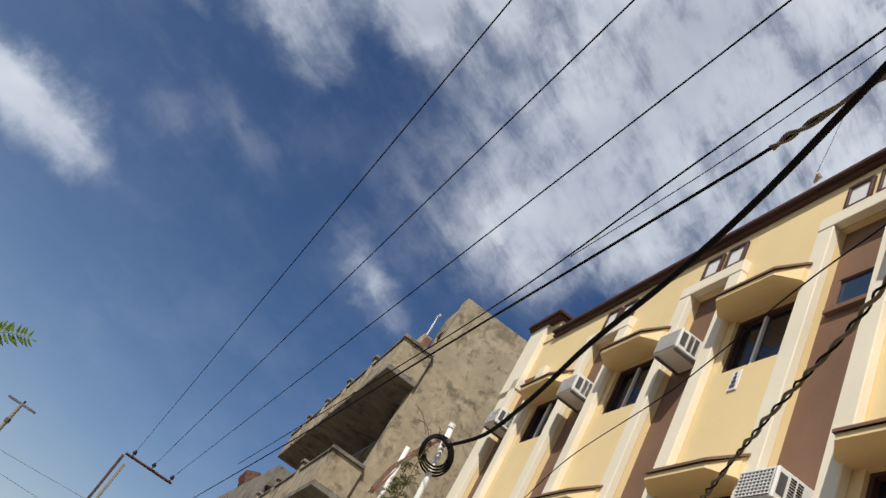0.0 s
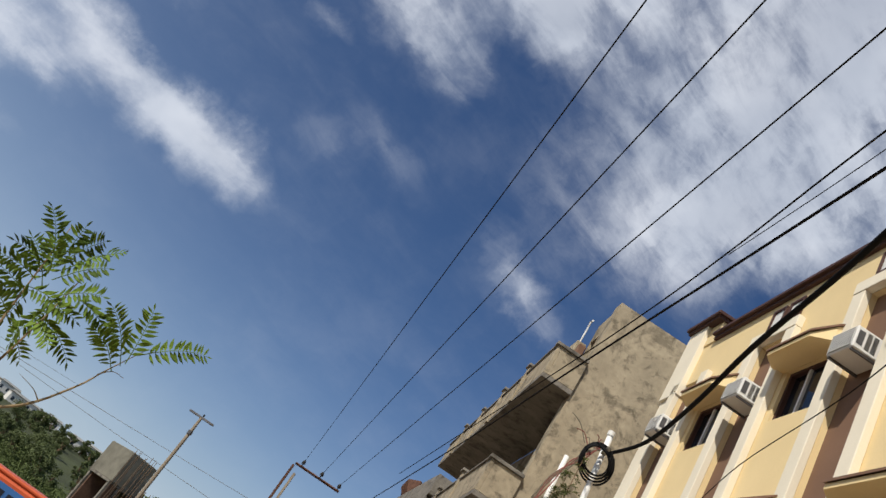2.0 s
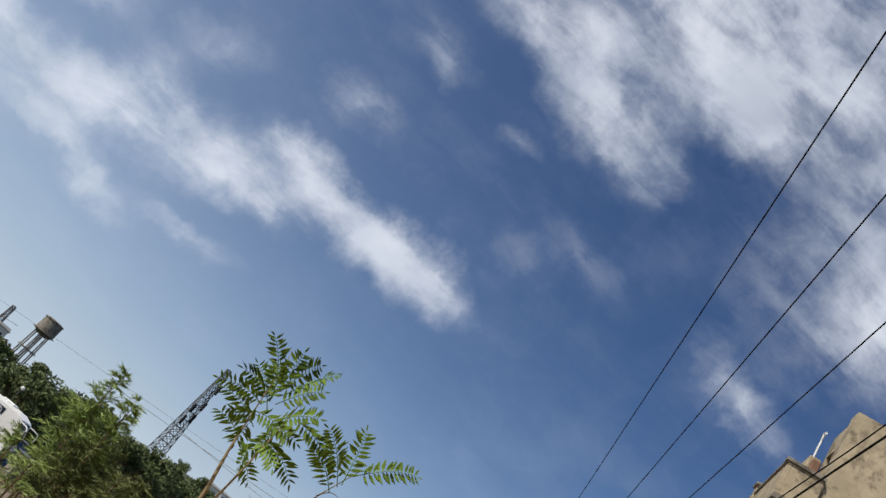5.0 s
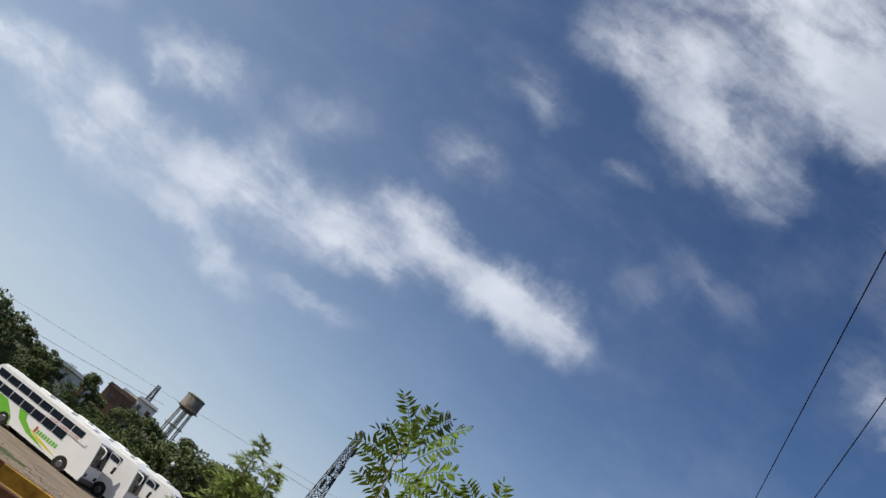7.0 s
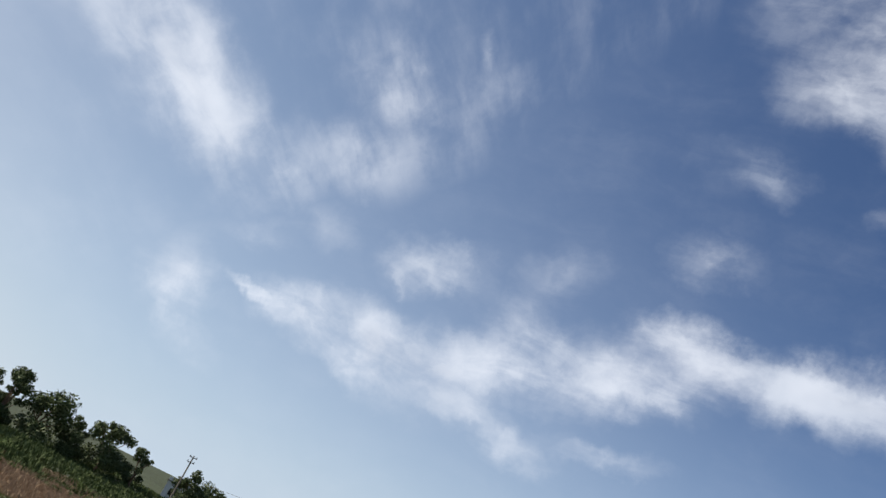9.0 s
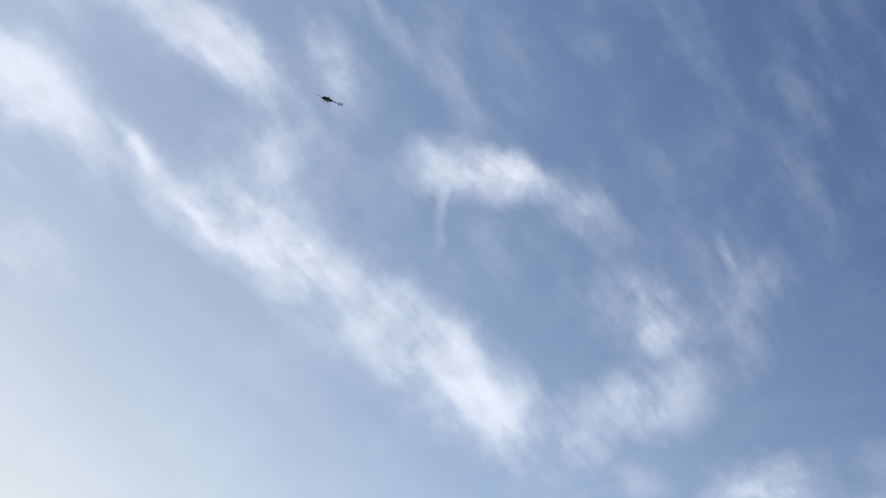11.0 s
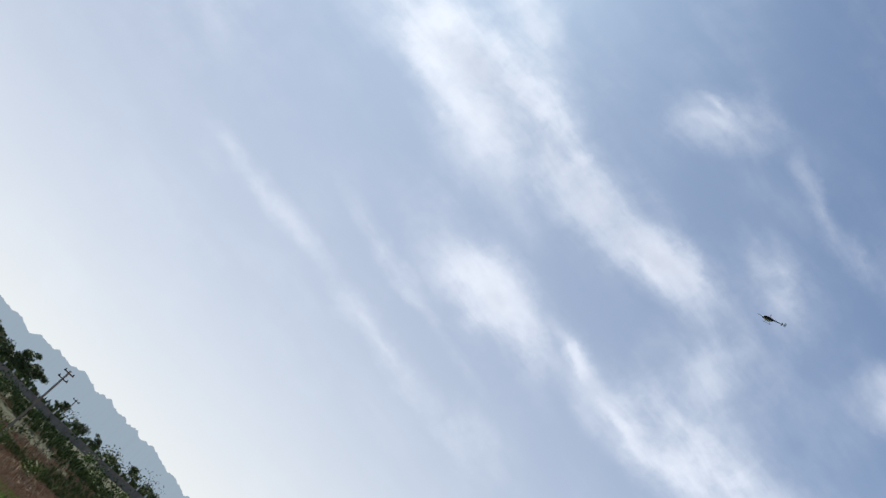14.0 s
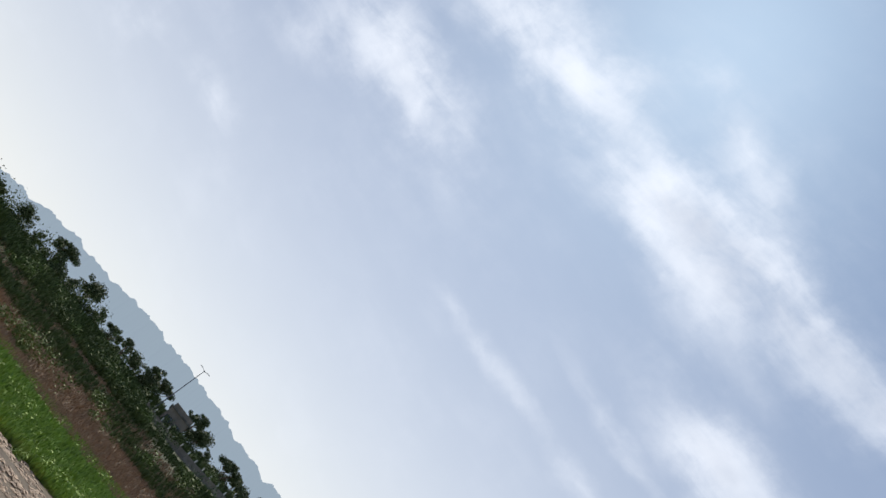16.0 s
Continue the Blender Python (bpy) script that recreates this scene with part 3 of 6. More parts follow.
# ---- the unfinished concrete house ----
CON = Matrix.Translation((1.45, 20.9, 0)) @ Matrix.Rotation(radians(95.7), 4, "Z")
block = thing("concrete_house", CON, "bare stained concrete house with two balconies and a stair tower", "house")
# local x runs away along the street, y towards the street
part("tower", boxed(0, 0.5, -0.3, 0, 0, 14.55), CONCRETE, block)
part("tower", wall_with_holes(0.504, 1.5, 11.344, 14.3, -0.3, -0.004, [(0.7, 1.35, 12.5, 13.6)]), CONCRETE, block)
part("tower", boxed(1.504, 3.0, -0.3, 0, 11.344, 13.2), CONCRETE, block)
part("stair_wall", boxed(1.7, 3.3, 0.004, 0.32, 12.4, 13.62, bevel=0.02), CONCRETE, block)
part("brick_stub", boxed(1.45, 1.694, 0.01, 0.25, 12.5, 13.45, bevel=0.03), BRICK, block)
part("end_wall", boxed(0, 0.3, -8, -0.302, 0, 14.55), CONCRETE, block)
part("tower_back", boxed(2.7, 3.0, -8, -0.302, 11.202, 13.75), CONCRETE, block)
part("tower_roof", boxed(0.302, 1.3, -8, -0.302, 14.3, 14.548), CONCRETE, block)
BALCONY_HOLES = [(x, x + w, z, z + h) for z in (8.3, 4.6) for x, w, h in ((1.1, 0.7, 1.5), (2.4, 1.3, 1.5), (5.2, 1.6, 2.0), (8.8, 1.6, 2.0), (12.4, 1.6, 2.0))]
part("front_wall", wall_with_holes(0.504, 15.2, 0, 11.196, -1.1, -0.8, BALCONY_HOLES), CONCRETE, block)
for x0, x1, z0, z1 in BALCONY_HOLES:
    surround = bmesh.new()
    for q in ((x0 - 0.12, x1 + 0.12, -0.798, -0.52, z1, z1 + 0.12), (x0 - 0.12, x0, -0.798, -0.52, z0, z1 - 0.002), (x1, x1 + 0.12, -0.798, -0.52, z0, z1 - 0.002)):
        box(surround, *q)
    part("window_surround", surround, CONCRETE, block)
part("roof", boxed(3.004, 15.0, -8, -1.102, 10.9, 11.2), CONCRETE, block)
part("far_wall", boxed(15.0, 15.3, -8, -0.302, 0, 11.198), CONCRETE, block)
part("inner_wall", boxed(0.31, 14.9, -2.6, -2.4, 0, 10.89), GREY, block)


def balcony(x0, x1, z0, z1, posts, parent):
    slab = part("balcony", boxed(x0 + 0.604, x1, -0.797, 0.95, z0, z0 + 0.14, bevel=0.01), GREY, parent)
    part("balcony_edge", boxed(x0, x0 + 0.602, 0.003, 0.95, z0, z0 + 0.14, bevel=0.01), GREY, slab)
    part("parapet", boxed(x0, x1, 0.83, 0.95, z0 + 0.142, z1, bevel=0.01), CONCRETE, slab)
    part("parapet", boxed(x0, x0 + 0.12, 0.003, 0.829, z0 + 0.142, z1, bevel=0.01), CONCRETE, slab)
    part("parapet", boxed(x1 - 0.12, x1, 0.003, 0.829, z0 + 0.142, z1, bevel=0.01), CONCRETE, slab)
    part("parapet_coping", boxed(x0 - 0.06, x0 + 0.17, 0.003, 1.02, z1 + 0.002, z1 + 0.10, bevel=0.012), GREY, slab)
    part("parapet_coping", boxed(x0 + 0.171, x1, 0.78, 1.0, z1 + 0.002, z1 + 0.08, bevel=0.012), GREY, slab)
    for k in range(1, posts):
        x = x0 + (x1 - x0) * (k + 0.02) / posts
        p = part("pier", boxed(x, x + 0.34, 0.77, 1.0, z0 + 0.02, z1 + 0.28, bevel=0.015), CONCRETE, slab)
        part("pier_cap", boxed(x - 0.06, x + 0.40, 0.71, 1.06, z1 + 0.282, z1 + 0.37, bevel=0.015), GREY, p)


balcony(-0.1, 14.6, 11.2, 12.25, 5, block)
balcony(-0.1, 14.6, 7.5, 8.55, 4, block)
part("canopy", boxed(15.31, 16.4, -2, 0.6, 10.2, 10.35), GREY, block)
for x, y, h in ((6.2, -0.6, 1.2), (8.4, -0.5, 1.6), (10.0, -0.5, 1.3), (11.8, -0.4, 1.7), (13.4, -0.6, 1.2)):
    part("reinforcing_bar", tubed([(x, y, 11.19), (x + 0.05, y, 11.2 + h), (x - 0.1, y + 0.1, 11.3 + h * 1.2)], 0.014, 5), RUST, block)
for x in (3.4, 5.0, 6.6, 8.2, 9.8):
    part("railing", tubed([(x, 0.6, 7.66), (x + 1.4, 0.6, 8.6), (x + 1.5, 0.65, 8.9)], 0.03, 5), RUST, block)
for x, y in ((3.6, -0.35), (3.9, -1.2), (4.2, -0.8)):
    part("roof_wall", boxed(x - 0.3, x + 0.35, y - 0.35, y + 0.3, 11.202, 12.9 - x * 0.15), CONCRETE, block)
pipe = thing("roof_pipe", CON @ pose(2.2, 0.16, 13.6), "white plastic tee pipe on the tower roof", "pipe")
part("upright", tubed([(0, 0, 0), (0, 0, 1.05)], 0.028, 8), WHITE, pipe)
part("crosspiece", tubed([(-0.16, 0, 1.02), (0.16, 0, 1.06)], 0.035, 8), WHITE, pipe)
part("stay", tubed([(0, 0, 0.85), (-0.45, 0.05, 0.8)], 0.012, 6), WHITE, pipe)

# lower grey house further along
far_house = thing("grey_house", Matrix.Translation((-0.7, 36.6, 0)) @ Matrix.Rotation(radians(98.5), 4, "Z"), "low grey unplastered house further down the street", "house")
part("wall", wall_with_holes(0, 19, 0, 11.3, -0.3, 0, [(1.2, 2.4, 8.4, 9.6), (4.5, 5.9, 8.4, 9.6), (9, 10.4, 8.4, 9.6)]), GREY, far_house)
part("end_wall", boxed(0, 0.3, -7, -0.302, 0, 11.3), GREY, far_house)
part("inner_wall", boxed(0.31, 18.9, -2.2, -2.0, 0, 11.2), GREY, far_house)
for x0, x1 in ((1.2, 2.4), (4.5, 5.9)):
    f = bmesh.new()
    for a, b, c, d in ((x0, x1, 8.4, 8.46), (x0, x1, 9.54, 9.6), (x0, x0 + 0.06, 8.46, 9.54), (x1 - 0.06, x1, 8.46, 9.54), ((x0 + x1) / 2 - 0.03, (x0 + x1) / 2 + 0.03, 8.46, 9.54)):
        box(f, a, b, -0.2, -0.1, c, d)
    part("window", f, WHITE, far_house)
part("rubble_heap", tubed([(8.5, -0.5, 11.0), (9.0, -0.4, 11.9), (9.8, -0.4, 12.1), (10.6, -0.5, 11.2)], [0.3, 0.7, 0.6, 0.2], 6), RUST, far_house)

# ---- land ----
GRAVEL = material("pale_gravel", (0.21, 0.165, 0.12), 0.95, vary=0.45, grain=5, blotch=0.5, bump=0.6, bump_scale=0.06)
RUBBLE = material("brown_rubble", (0.085, 0.066, 0.047), 0.95, vary=0.5, grain=6, blotch=0.7, bump=0.7, bump_scale=0.06)
TURF = material("green_turf", (0.06, 0.08, 0.024), 0.95, vary=0.45, grain=4, blotch=0.25, bump=0.5, bump_scale=0.1)
SCRUB = material("dry_scrub", (0.125, 0.085, 0.05), 0.95, vary=0.45, grain=2.5, blotch=0.12, bump=0.6, bump_scale=0.2)
FOREST = material("dark_undergrowth", (0.045, 0.055, 0.024), 0.95, vary=0.5, grain=1.5, blotch=0.1, bump=0.6, bump_scale=0.3)


def cover_of(x, y):
    """Which cover the land has: 0 gravel, 1 turf, 2 dry scrub, 3 undergrowth."""
    d, az = math.hypot(x, y), math.degrees(math.atan2(-x, y)) % 360
    d *= 1 + 0.10 * noise.noise(Vector((x * 0.09, y * 0.09, 7)))
    az = (az + 9 * noise.noise(Vector((x * 0.06, y * 0.06, 11)))) % 360
    if 40 < az < 100:
        edge = (76, 82, 112) if az < 53 else (42, 62, 106)
        return 0 if d < edge[0] else 1 if d < edge[1] else 2 if d < edge[2] else 3
    if 100 <= az < 200:
        return 0 if d < 13 else 4 if d < 34 else 1 if d < 60 else 2 if d < 84 else 3
    if 12 < az <= 40:
        return 0 if d < 48 else 2 if d < 75 else 3
    return 0 if d < 60 else 3


def ground_sheet():
    bm = bmesh.new()
    spokes = 360
    radii = [2.2 * 1.065 ** i for i in range(122)]
    middle, rings = bm.verts.new((0, 0, 0)), []
    for r in radii:
        row = []
        for k in range(spokes):
            x, y = -math.sin(2 * math.pi * k / spokes) * r, math.cos(2 * math.pi * k / spokes) * r
            row.append(bm.verts.new((x, y, ground_z(x, y))))
        rings.append(row)
    for k in range(spokes):
        bm.faces.new((middle, rings[0][k - 1], rings[0][k]))
    for a, b in zip(rings, rings[1:]):
        for k in range(spokes):
            f = bm.faces.new((a[k - 1], b[k - 1], b[k], a[k]))
            c = f.calc_center_median()
            f.material_index = cover_of(c.x, c.y)
    return bm


tagged(mesh_object("ground", ground_sheet(), [GRAVEL, TURF, SCRUB, FOREST, RUBBLE], smooth=True), "rough open ground of gravel, turf and dry scrub", "ground", kind="structure")


# distant ridge, its blue haze of distance put into the material as an even glow
def haze_glow_material(name, colour, glow):
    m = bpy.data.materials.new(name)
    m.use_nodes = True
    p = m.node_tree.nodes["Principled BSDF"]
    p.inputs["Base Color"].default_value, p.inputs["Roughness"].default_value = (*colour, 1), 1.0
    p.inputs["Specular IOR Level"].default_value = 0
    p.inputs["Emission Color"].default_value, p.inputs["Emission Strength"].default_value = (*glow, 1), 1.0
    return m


def ridge(name, profile, dist, depth, mat, seed, rough):
    bm = bmesh.new()
    rows = []
    az0, az1 = profile[0][0], profile[-1][0]
    steps = int((az1 - az0) * 8)
    for j in range(7):
        row = []
        for i in range(steps + 1):
            az = az0 + (az1 - az0) * i / steps
            for (a0, e0), (a1, e1) in zip(profile, profile[1:]):
                if a0 <= az <= a1:
                    el = e0 + (e1 - e0) * smoothstep(a0, a1, az)
                    break
            el += rough * (noise.fractal(Vector((az * 0.9, seed, 0)), 1.0, 2.0, 5) * 0.55 + 0.25 * abs(noise.noise(Vector((az * 6, seed, 2)))))
            d = dist + depth * j / 6
            top = d * math.tan(radians(el))
            p = bearing(az, d)
            p.z = EYE + top * (j / 6) ** 0.8 - 12 * (1 - j / 6)
            p.z += (6 * noise.noise(Vector((az * 1.5, j * 0.8, seed)))) * (1 if 0 < j < 6 else 0)
            row.append(bm.verts.new(p))
        rows.append(row)
    for a, b in zip(rows, rows[1:]):
        for i in range(steps):
            bm.faces.new((a[i + 1], a[i], b[i], b[i + 1]))
    return tagged(mesh_object(name, bm, mat, smooth=True), "hazy wooded ridge on the horizon", "ridge", kind="structure")


HILL_HAZE = haze_glow_material("wooded_ridge_haze_glow", (0.02, 0.028, 0.03), RIDGE_HAZE_GLOW)
ridge("backdrop", [(100, 2.0), (112, 3.8), (123, 5.2), (130, 6.2), (135, 6.5), (140, 6.3), (147, 6.7), (151, 6.7), (158, 6.0), (166, 4.7), (176, 4.0), (190, 2.0)], 1100, 350, HILL_HAZE, 1.0, 0.6)


# ---- foliage ----
def leaf_cloud(rng, lobes, count, size):
    """Many small leaf clumps on a few lobes (middle, radius): vertices and faces."""
    middles, radii = np.array([l[0] for l in lobes]), np.array([l[1] for l in lobes])
    pick = rng.choice(len(lobes), count, p=radii ** 2 / (radii ** 2).sum())
    v = rng.normal(size=(count, 3))
    v /= np.linalg.norm(v, axis=1, keepdims=True)
    p = middles[pick] + v * (radii[pick] * (0.3 + 0.95 * rng.random(count) ** 0.7))[:, None] * np.array((1, 1, 0.8))
    a = rng.normal(size=(count, 3))
    a /= np.linalg.norm(a, axis=1, keepdims=True)
    b = np.cross(a, v + rng.normal(size=(count, 3)) * 0.5)
    b /= np.maximum(1e-6, np.linalg.norm(b, axis=1, keepdims=True))
    reach = (size * (0.5 + rng.random(count)))[:, None]
    verts = np.stack([p - a * reach, p - b * reach * 0.5, p + a * reach, p + b * reach * 0.5], axis=1).reshape(-1, 3)
    return verts.tolist(), np.arange(count * 4).reshape(-1, 4).tolist()


def raw_mesh(name, verts, faces, mat):
    me = bpy.data.meshes.new(name)
    me.from_pydata(verts, [], faces)
    me.materials.append(mat)
    me.update()
    return me


def make_tree(seed, height, spread, mat, count, size, slim=1.0):
    rng = np.random.default_rng(seed)
    root = new("tree")
    top = height * 0.5
    bm = bmesh.new()
    tube(bm, [(0, 0, -0.6), (0.05, 0, height * 0.2), (0.1, 0.1, top)], [height * 0.035, height * 0.026, height * 0.014], 7)
    lobes = []
    for k in range(15):
        a = k * 2.4 + rng.random()
        r = spread * (0.15 + 0.6 * rng.random())
        z = height * (0.2 + 0.68 * rng.random()) * slim
        end = (math.cos(a) * r, math.sin(a) * r, z)
        tube(bm, [(0.05, 0, height * (0.18 + 0.2 * rng.random())), (end[0] * 0.5, end[1] * 0.5, z * 0.75), end], [height * 0.014, height * 0.009, height * 0.004], 5)
        lobes.append((end, spread * (0.13 + 0.24 * rng.random())))
    lobes.append(((0.1 * spread, 0, height * 0.78), spread * 0.27))
    lobes.append(((-0.2 * spread, 0.1 * spread, height * 0.9), spread * 0.15))
    part("trunk", bm, BARK, root)
    v, f = leaf_cloud(rng, lobes, count, size)
    crown = new("crown", raw_mesh("crown", v, f, mat))
    crown.parent = root
    return root


TREES = [make_tree(11, 8, 3.9, FARLEAF, 6500, 0.19), make_tree(12, 7, 4.3, FARLEAF, 6500, 0.19), make_tree(13, 9, 3.0, FARLEAF, 5000, 0.19), make_tree(14, 6, 3.8, FARLEAF, 5000, 0.17)]
TREE_LABELS = ["tall dark green broadleaf tree at the field's edge", "wide dark green tree with a rounded crown", "slim dark green tree with a ragged top", "low bushy tree with dark green leaves"]
used_tree = set()


def plant_tree(kind, az, d, height, group, turn=0.0, sink=0.3):
    p = on_ground(az, d)
    s = height / (8, 7, 9, 6)[kind]
    m = Matrix.Translation((p.x, p.y, p.z - sink)) @ Matrix.Rotation(turn, 4, "Z") @ Matrix.Scale(s, 4)
    if kind in used_tree:
        ob = copy_thing(TREES[kind], m)
        ob.matrix_basis = m
    else:
        used_tree.add(kind)
        ob = TREES[kind]
        ob.matrix_basis = m
    return tagged(ob, TREE_LABELS[kind], "tree", group)


def tree_for(kind, az, el, d, group, turn=0.0):
    """A tree whose top reaches el degrees above the eye."""
    p = on_ground(az, d)
    plant_tree(kind, az, d, max(2.5, EYE + d * math.tan(radians(el)) - p.z), group, turn)


rng = random.Random(4)
# the row of trees behind the parking ground
for i, (az, el, d) in enumerate([(66.5, 1.2, 150), (64.6, .6, 165), (60.5, .2, 150), (58.8, .5, 150), (57.4, .3, 160), (56.1, 1.35, 125), (54.9, 1.0, 130), (53.2, .5, 140), (52.1, .75, 130), (51, .4, 150), (49.7, 1.1, 135), (48.6, .2, 150),
                                 (47.3, -.1, 160), (46.6, .5, 190), (45.5, .5, 150), (44.9, 1.0, 140), (44.2, .4, 135), (42.6, 1.0, 110), (41.9, 1.5, 118), (41.0, .6, 105), (40.2, 1.3, 112), (39.3, 1.7, 120), (38.4, 1.5, 110), (37.4, 1.7, 115), (36.2, 1.3, 110), (35.0, 1.2, 120),
                                 (34.2, 1.6, 115), (33.0, 1.9, 120), (31.8, 2.0, 150), (30.6, 1.7, 160), (29.6, 2.4, 230), (28.9, 1.4, 170), (27.6, 1.2, 160), (26.4, .9, 150), (25.4, 1.0, 165), (24.4, .6, 150), (23.3, .9, 150), (22.4, .7, 140), (21.4, .3, 150), (15.0, 2.3, 120), (14.2, 1.7, 130), (15.8, 1.6, 130), (17.6, .6, 140)]):
    tree_for(i * 7 % 4, az, el, d, "trees behind the parking ground", i * 1.7)
# trees on the slope below the white houses
for i in range(46):
    az, d = 19.5 + rng.random() * 12.5, 175 + rng.random() * 105
    plant_tree(rng.randrange(4), az, d, 3.5 + rng.random() * 3.0, "trees on the hillside", rng.random() * 6)
# the trees along the road on the bank
for i, (az, el, d) in enumerate([(164.5, 4.5, 118), (166, 4.2, 116), (162.2, 5.0, 120), (160.6, 4.7, 125), (158.8, 5.7, 122), (157.2, 4.6, 124), (156, 5.7, 126), (154.4, 5.0, 125), (153, 4.9, 128), (151.6, 5.2, 126), (150.6, 4.9, 130), (149.2, 5.7, 130), (148.2, 5.4, 134), (145.2, 6.0, 130), (144.2, 5.5, 132), (143, 4.9, 136),
                                 (141.3, 5.6, 132), (140.1, 5.4, 134), (139.1, 5.1, 130), (138.1, 5.9, 128), (137.2, 5.3, 130), (134.6, 4.9, 136), (133, 4.6, 138), (131.5, 4.8, 134), (130, 4.4, 138), (128.3, 4.9, 134), (126.6, 4.5, 138), (125, 5.0, 134), (123.4, 5.3, 130), (121.8, 5.0, 132), (120.6, 5.9, 124), (119.6, 6.4, 118), (118.4, 5.7, 120), (117, 5.2, 122), (115.6, 5.6, 120), (114.2, 5.3, 122), (112.4, 4.6, 125), (110.4, 4.4, 125), (108, 4.0, 128)]):
    tree_for((i * 5 + 1) % 4, az, el, d, "trees along the bank", i * 2.3)

# trees between the parking ground and the bank
for i in range(17):
    az = 70 + 2.25 * i
    tree_for((i * 3 + 2) % 4, az, 0.9 + 0.2 * i + 0.4 * math.sin(i * 2.1), 140 - i, "trees along the bank", i * 1.3)


def scatter(name, label, category, count, region, size, mat, seed, upright=False, patchy=False):
    """Low growth that nobody could count: clumps of blades over a stretch of land."""
    rng = np.random.default_rng(seed)
    az0, az1, d0, d1 = region
    feet, sizes = [], []
    for az, d, chance, grow in zip(az0 + (az1 - az0) * rng.random(count), d0 + (d1 - d0) * rng.random(count) ** 1.15, rng.random(count), rng.random(count)):
        p = bearing(az, d)
        dens = noise.noise(Vector((p.x * 0.12, p.y * 0.12, seed)))
        if patchy and dens < -0.45 + 0.4 * chance:
            continue
        feet.append((p.x, p.y, ground_z(p.x, p.y) - 0.05))
        sizes.append(size * (0.45 + 0.9 * grow) * (1 + 0.7 * max(0, dens)))
    blades = 7
    n = len(feet) * blades
    feet, sizes = np.repeat(np.array(feet), blades, axis=0), np.repeat(np.array(sizes), blades)[:, None]
    a = rng.random(n) * 6.283
    out = np.stack([np.cos(a), np.sin(a), np.zeros(n)], axis=1)
    side = np.stack([-np.sin(a), np.cos(a), np.zeros(n)], axis=1) * sizes * (0.05 if upright else 0.15)
    base = feet + out * sizes * 0.25 * rng.random((n, 1))
    tip = base + out * sizes * (0.6 if upright else 0.75) * rng.random((n, 1))
    tip[:, 2] += sizes[:, 0] * (0.6 + 0.6 * rng.random(n))
    mid = (base + tip) / 2 + out * sizes * 0.08
    verts = np.stack([base, mid - side, tip, mid + side], axis=1).reshape(-1, 3).tolist()
    ob = new(name, raw_mesh(name, verts, np.arange(n * 4).reshape(-1, 4).tolist(), mat))
    return tagged(ob, label, category, kind="stuff")


TURFBLADE = material("fresh_grass", (0.085, 0.15, 0.028), 0.8, vary=0.4, island=0.6, alt=(0.24, 0.34, 0.07), bump=0)
STRAW = material("dry_stalks", (0.17, 0.112, 0.068), 0.9, vary=0.35, island=0.6, alt=(0.34, 0.24, 0.15), bump=0)
OLIVE = material("olive_turf", (0.09, 0.095, 0.03), 0.85, vary=0.4, island=0.6, alt=(0.18, 0.165, 0.06), bump=0)
BUSH = material("bush_leaves", (0.035, 0.06, 0.018), 0.8, vary=0.5, island=0.6, alt=(0.09, 0.12, 0.035), bump=0)
scatter("grass", "fresh green grass and weeds on the bank's foot", "grass", 30000, (104, 172, 33, 64), 0.34, TURFBLADE, 1)
scatter("dry_brush", "brown dry stalks and brush on the slope", "brush", 52000, (104, 172, 56, 96), 0.4, STRAW, 2, True)
scatter("bushes", "dark green bushes on the upper bank", "bush", 14000, (104, 172, 80, 106), 0.5, BUSH, 3, False, True)
scatter("bushes", "bushes between the trees beside the road", "bush", 9000, (104, 148, 113, 136), 1.15, BUSH, 12)
scatter("bushes", "thick dark bushes under the bank's trees", "bush", 9000, (147, 175, 96, 128), 0.7, BUSH, 9)
scatter("grass", "short green grass beside the parking ground", "grass", 14000, (52, 80, 40, 64), 0.13, OLIVE, 4)
scatter("dry_brush", "brown dry brush beyond the rubbish", "brush", 34000, (54, 80, 58, 105), 0.32, STRAW, 5, True)
scatter("bushes", "green bushes among the dry brush", "bush", 2200, (56, 80, 88, 112), 0.45, BUSH, 8, False, True)
scatter("dry_brush", "brown dry brush behind the coaches", "brush", 15000, (30, 56.5, 82, 118), 0.32, STRAW, 7, True)
scatter("bushes", "dark bushes under the row of trees", "bush", 22000, (18, 56.5, 94, 165), 0.6, BUSH, 6)
scatter("bushes", "dark bushes round the far houses", "bush", 7000, (56.5, 76, 112, 170), 0.5, BUSH, 13)

scatter("dry_brush", "brown dry brush on the low slope", "brush", 6000, (78, 105, 56, 105), 0.4, STRAW, 15)
scatter("bushes", "dark bushes on the low slope", "bush", 8000, (75, 105, 96, 150), 0.7, BUSH, 16)


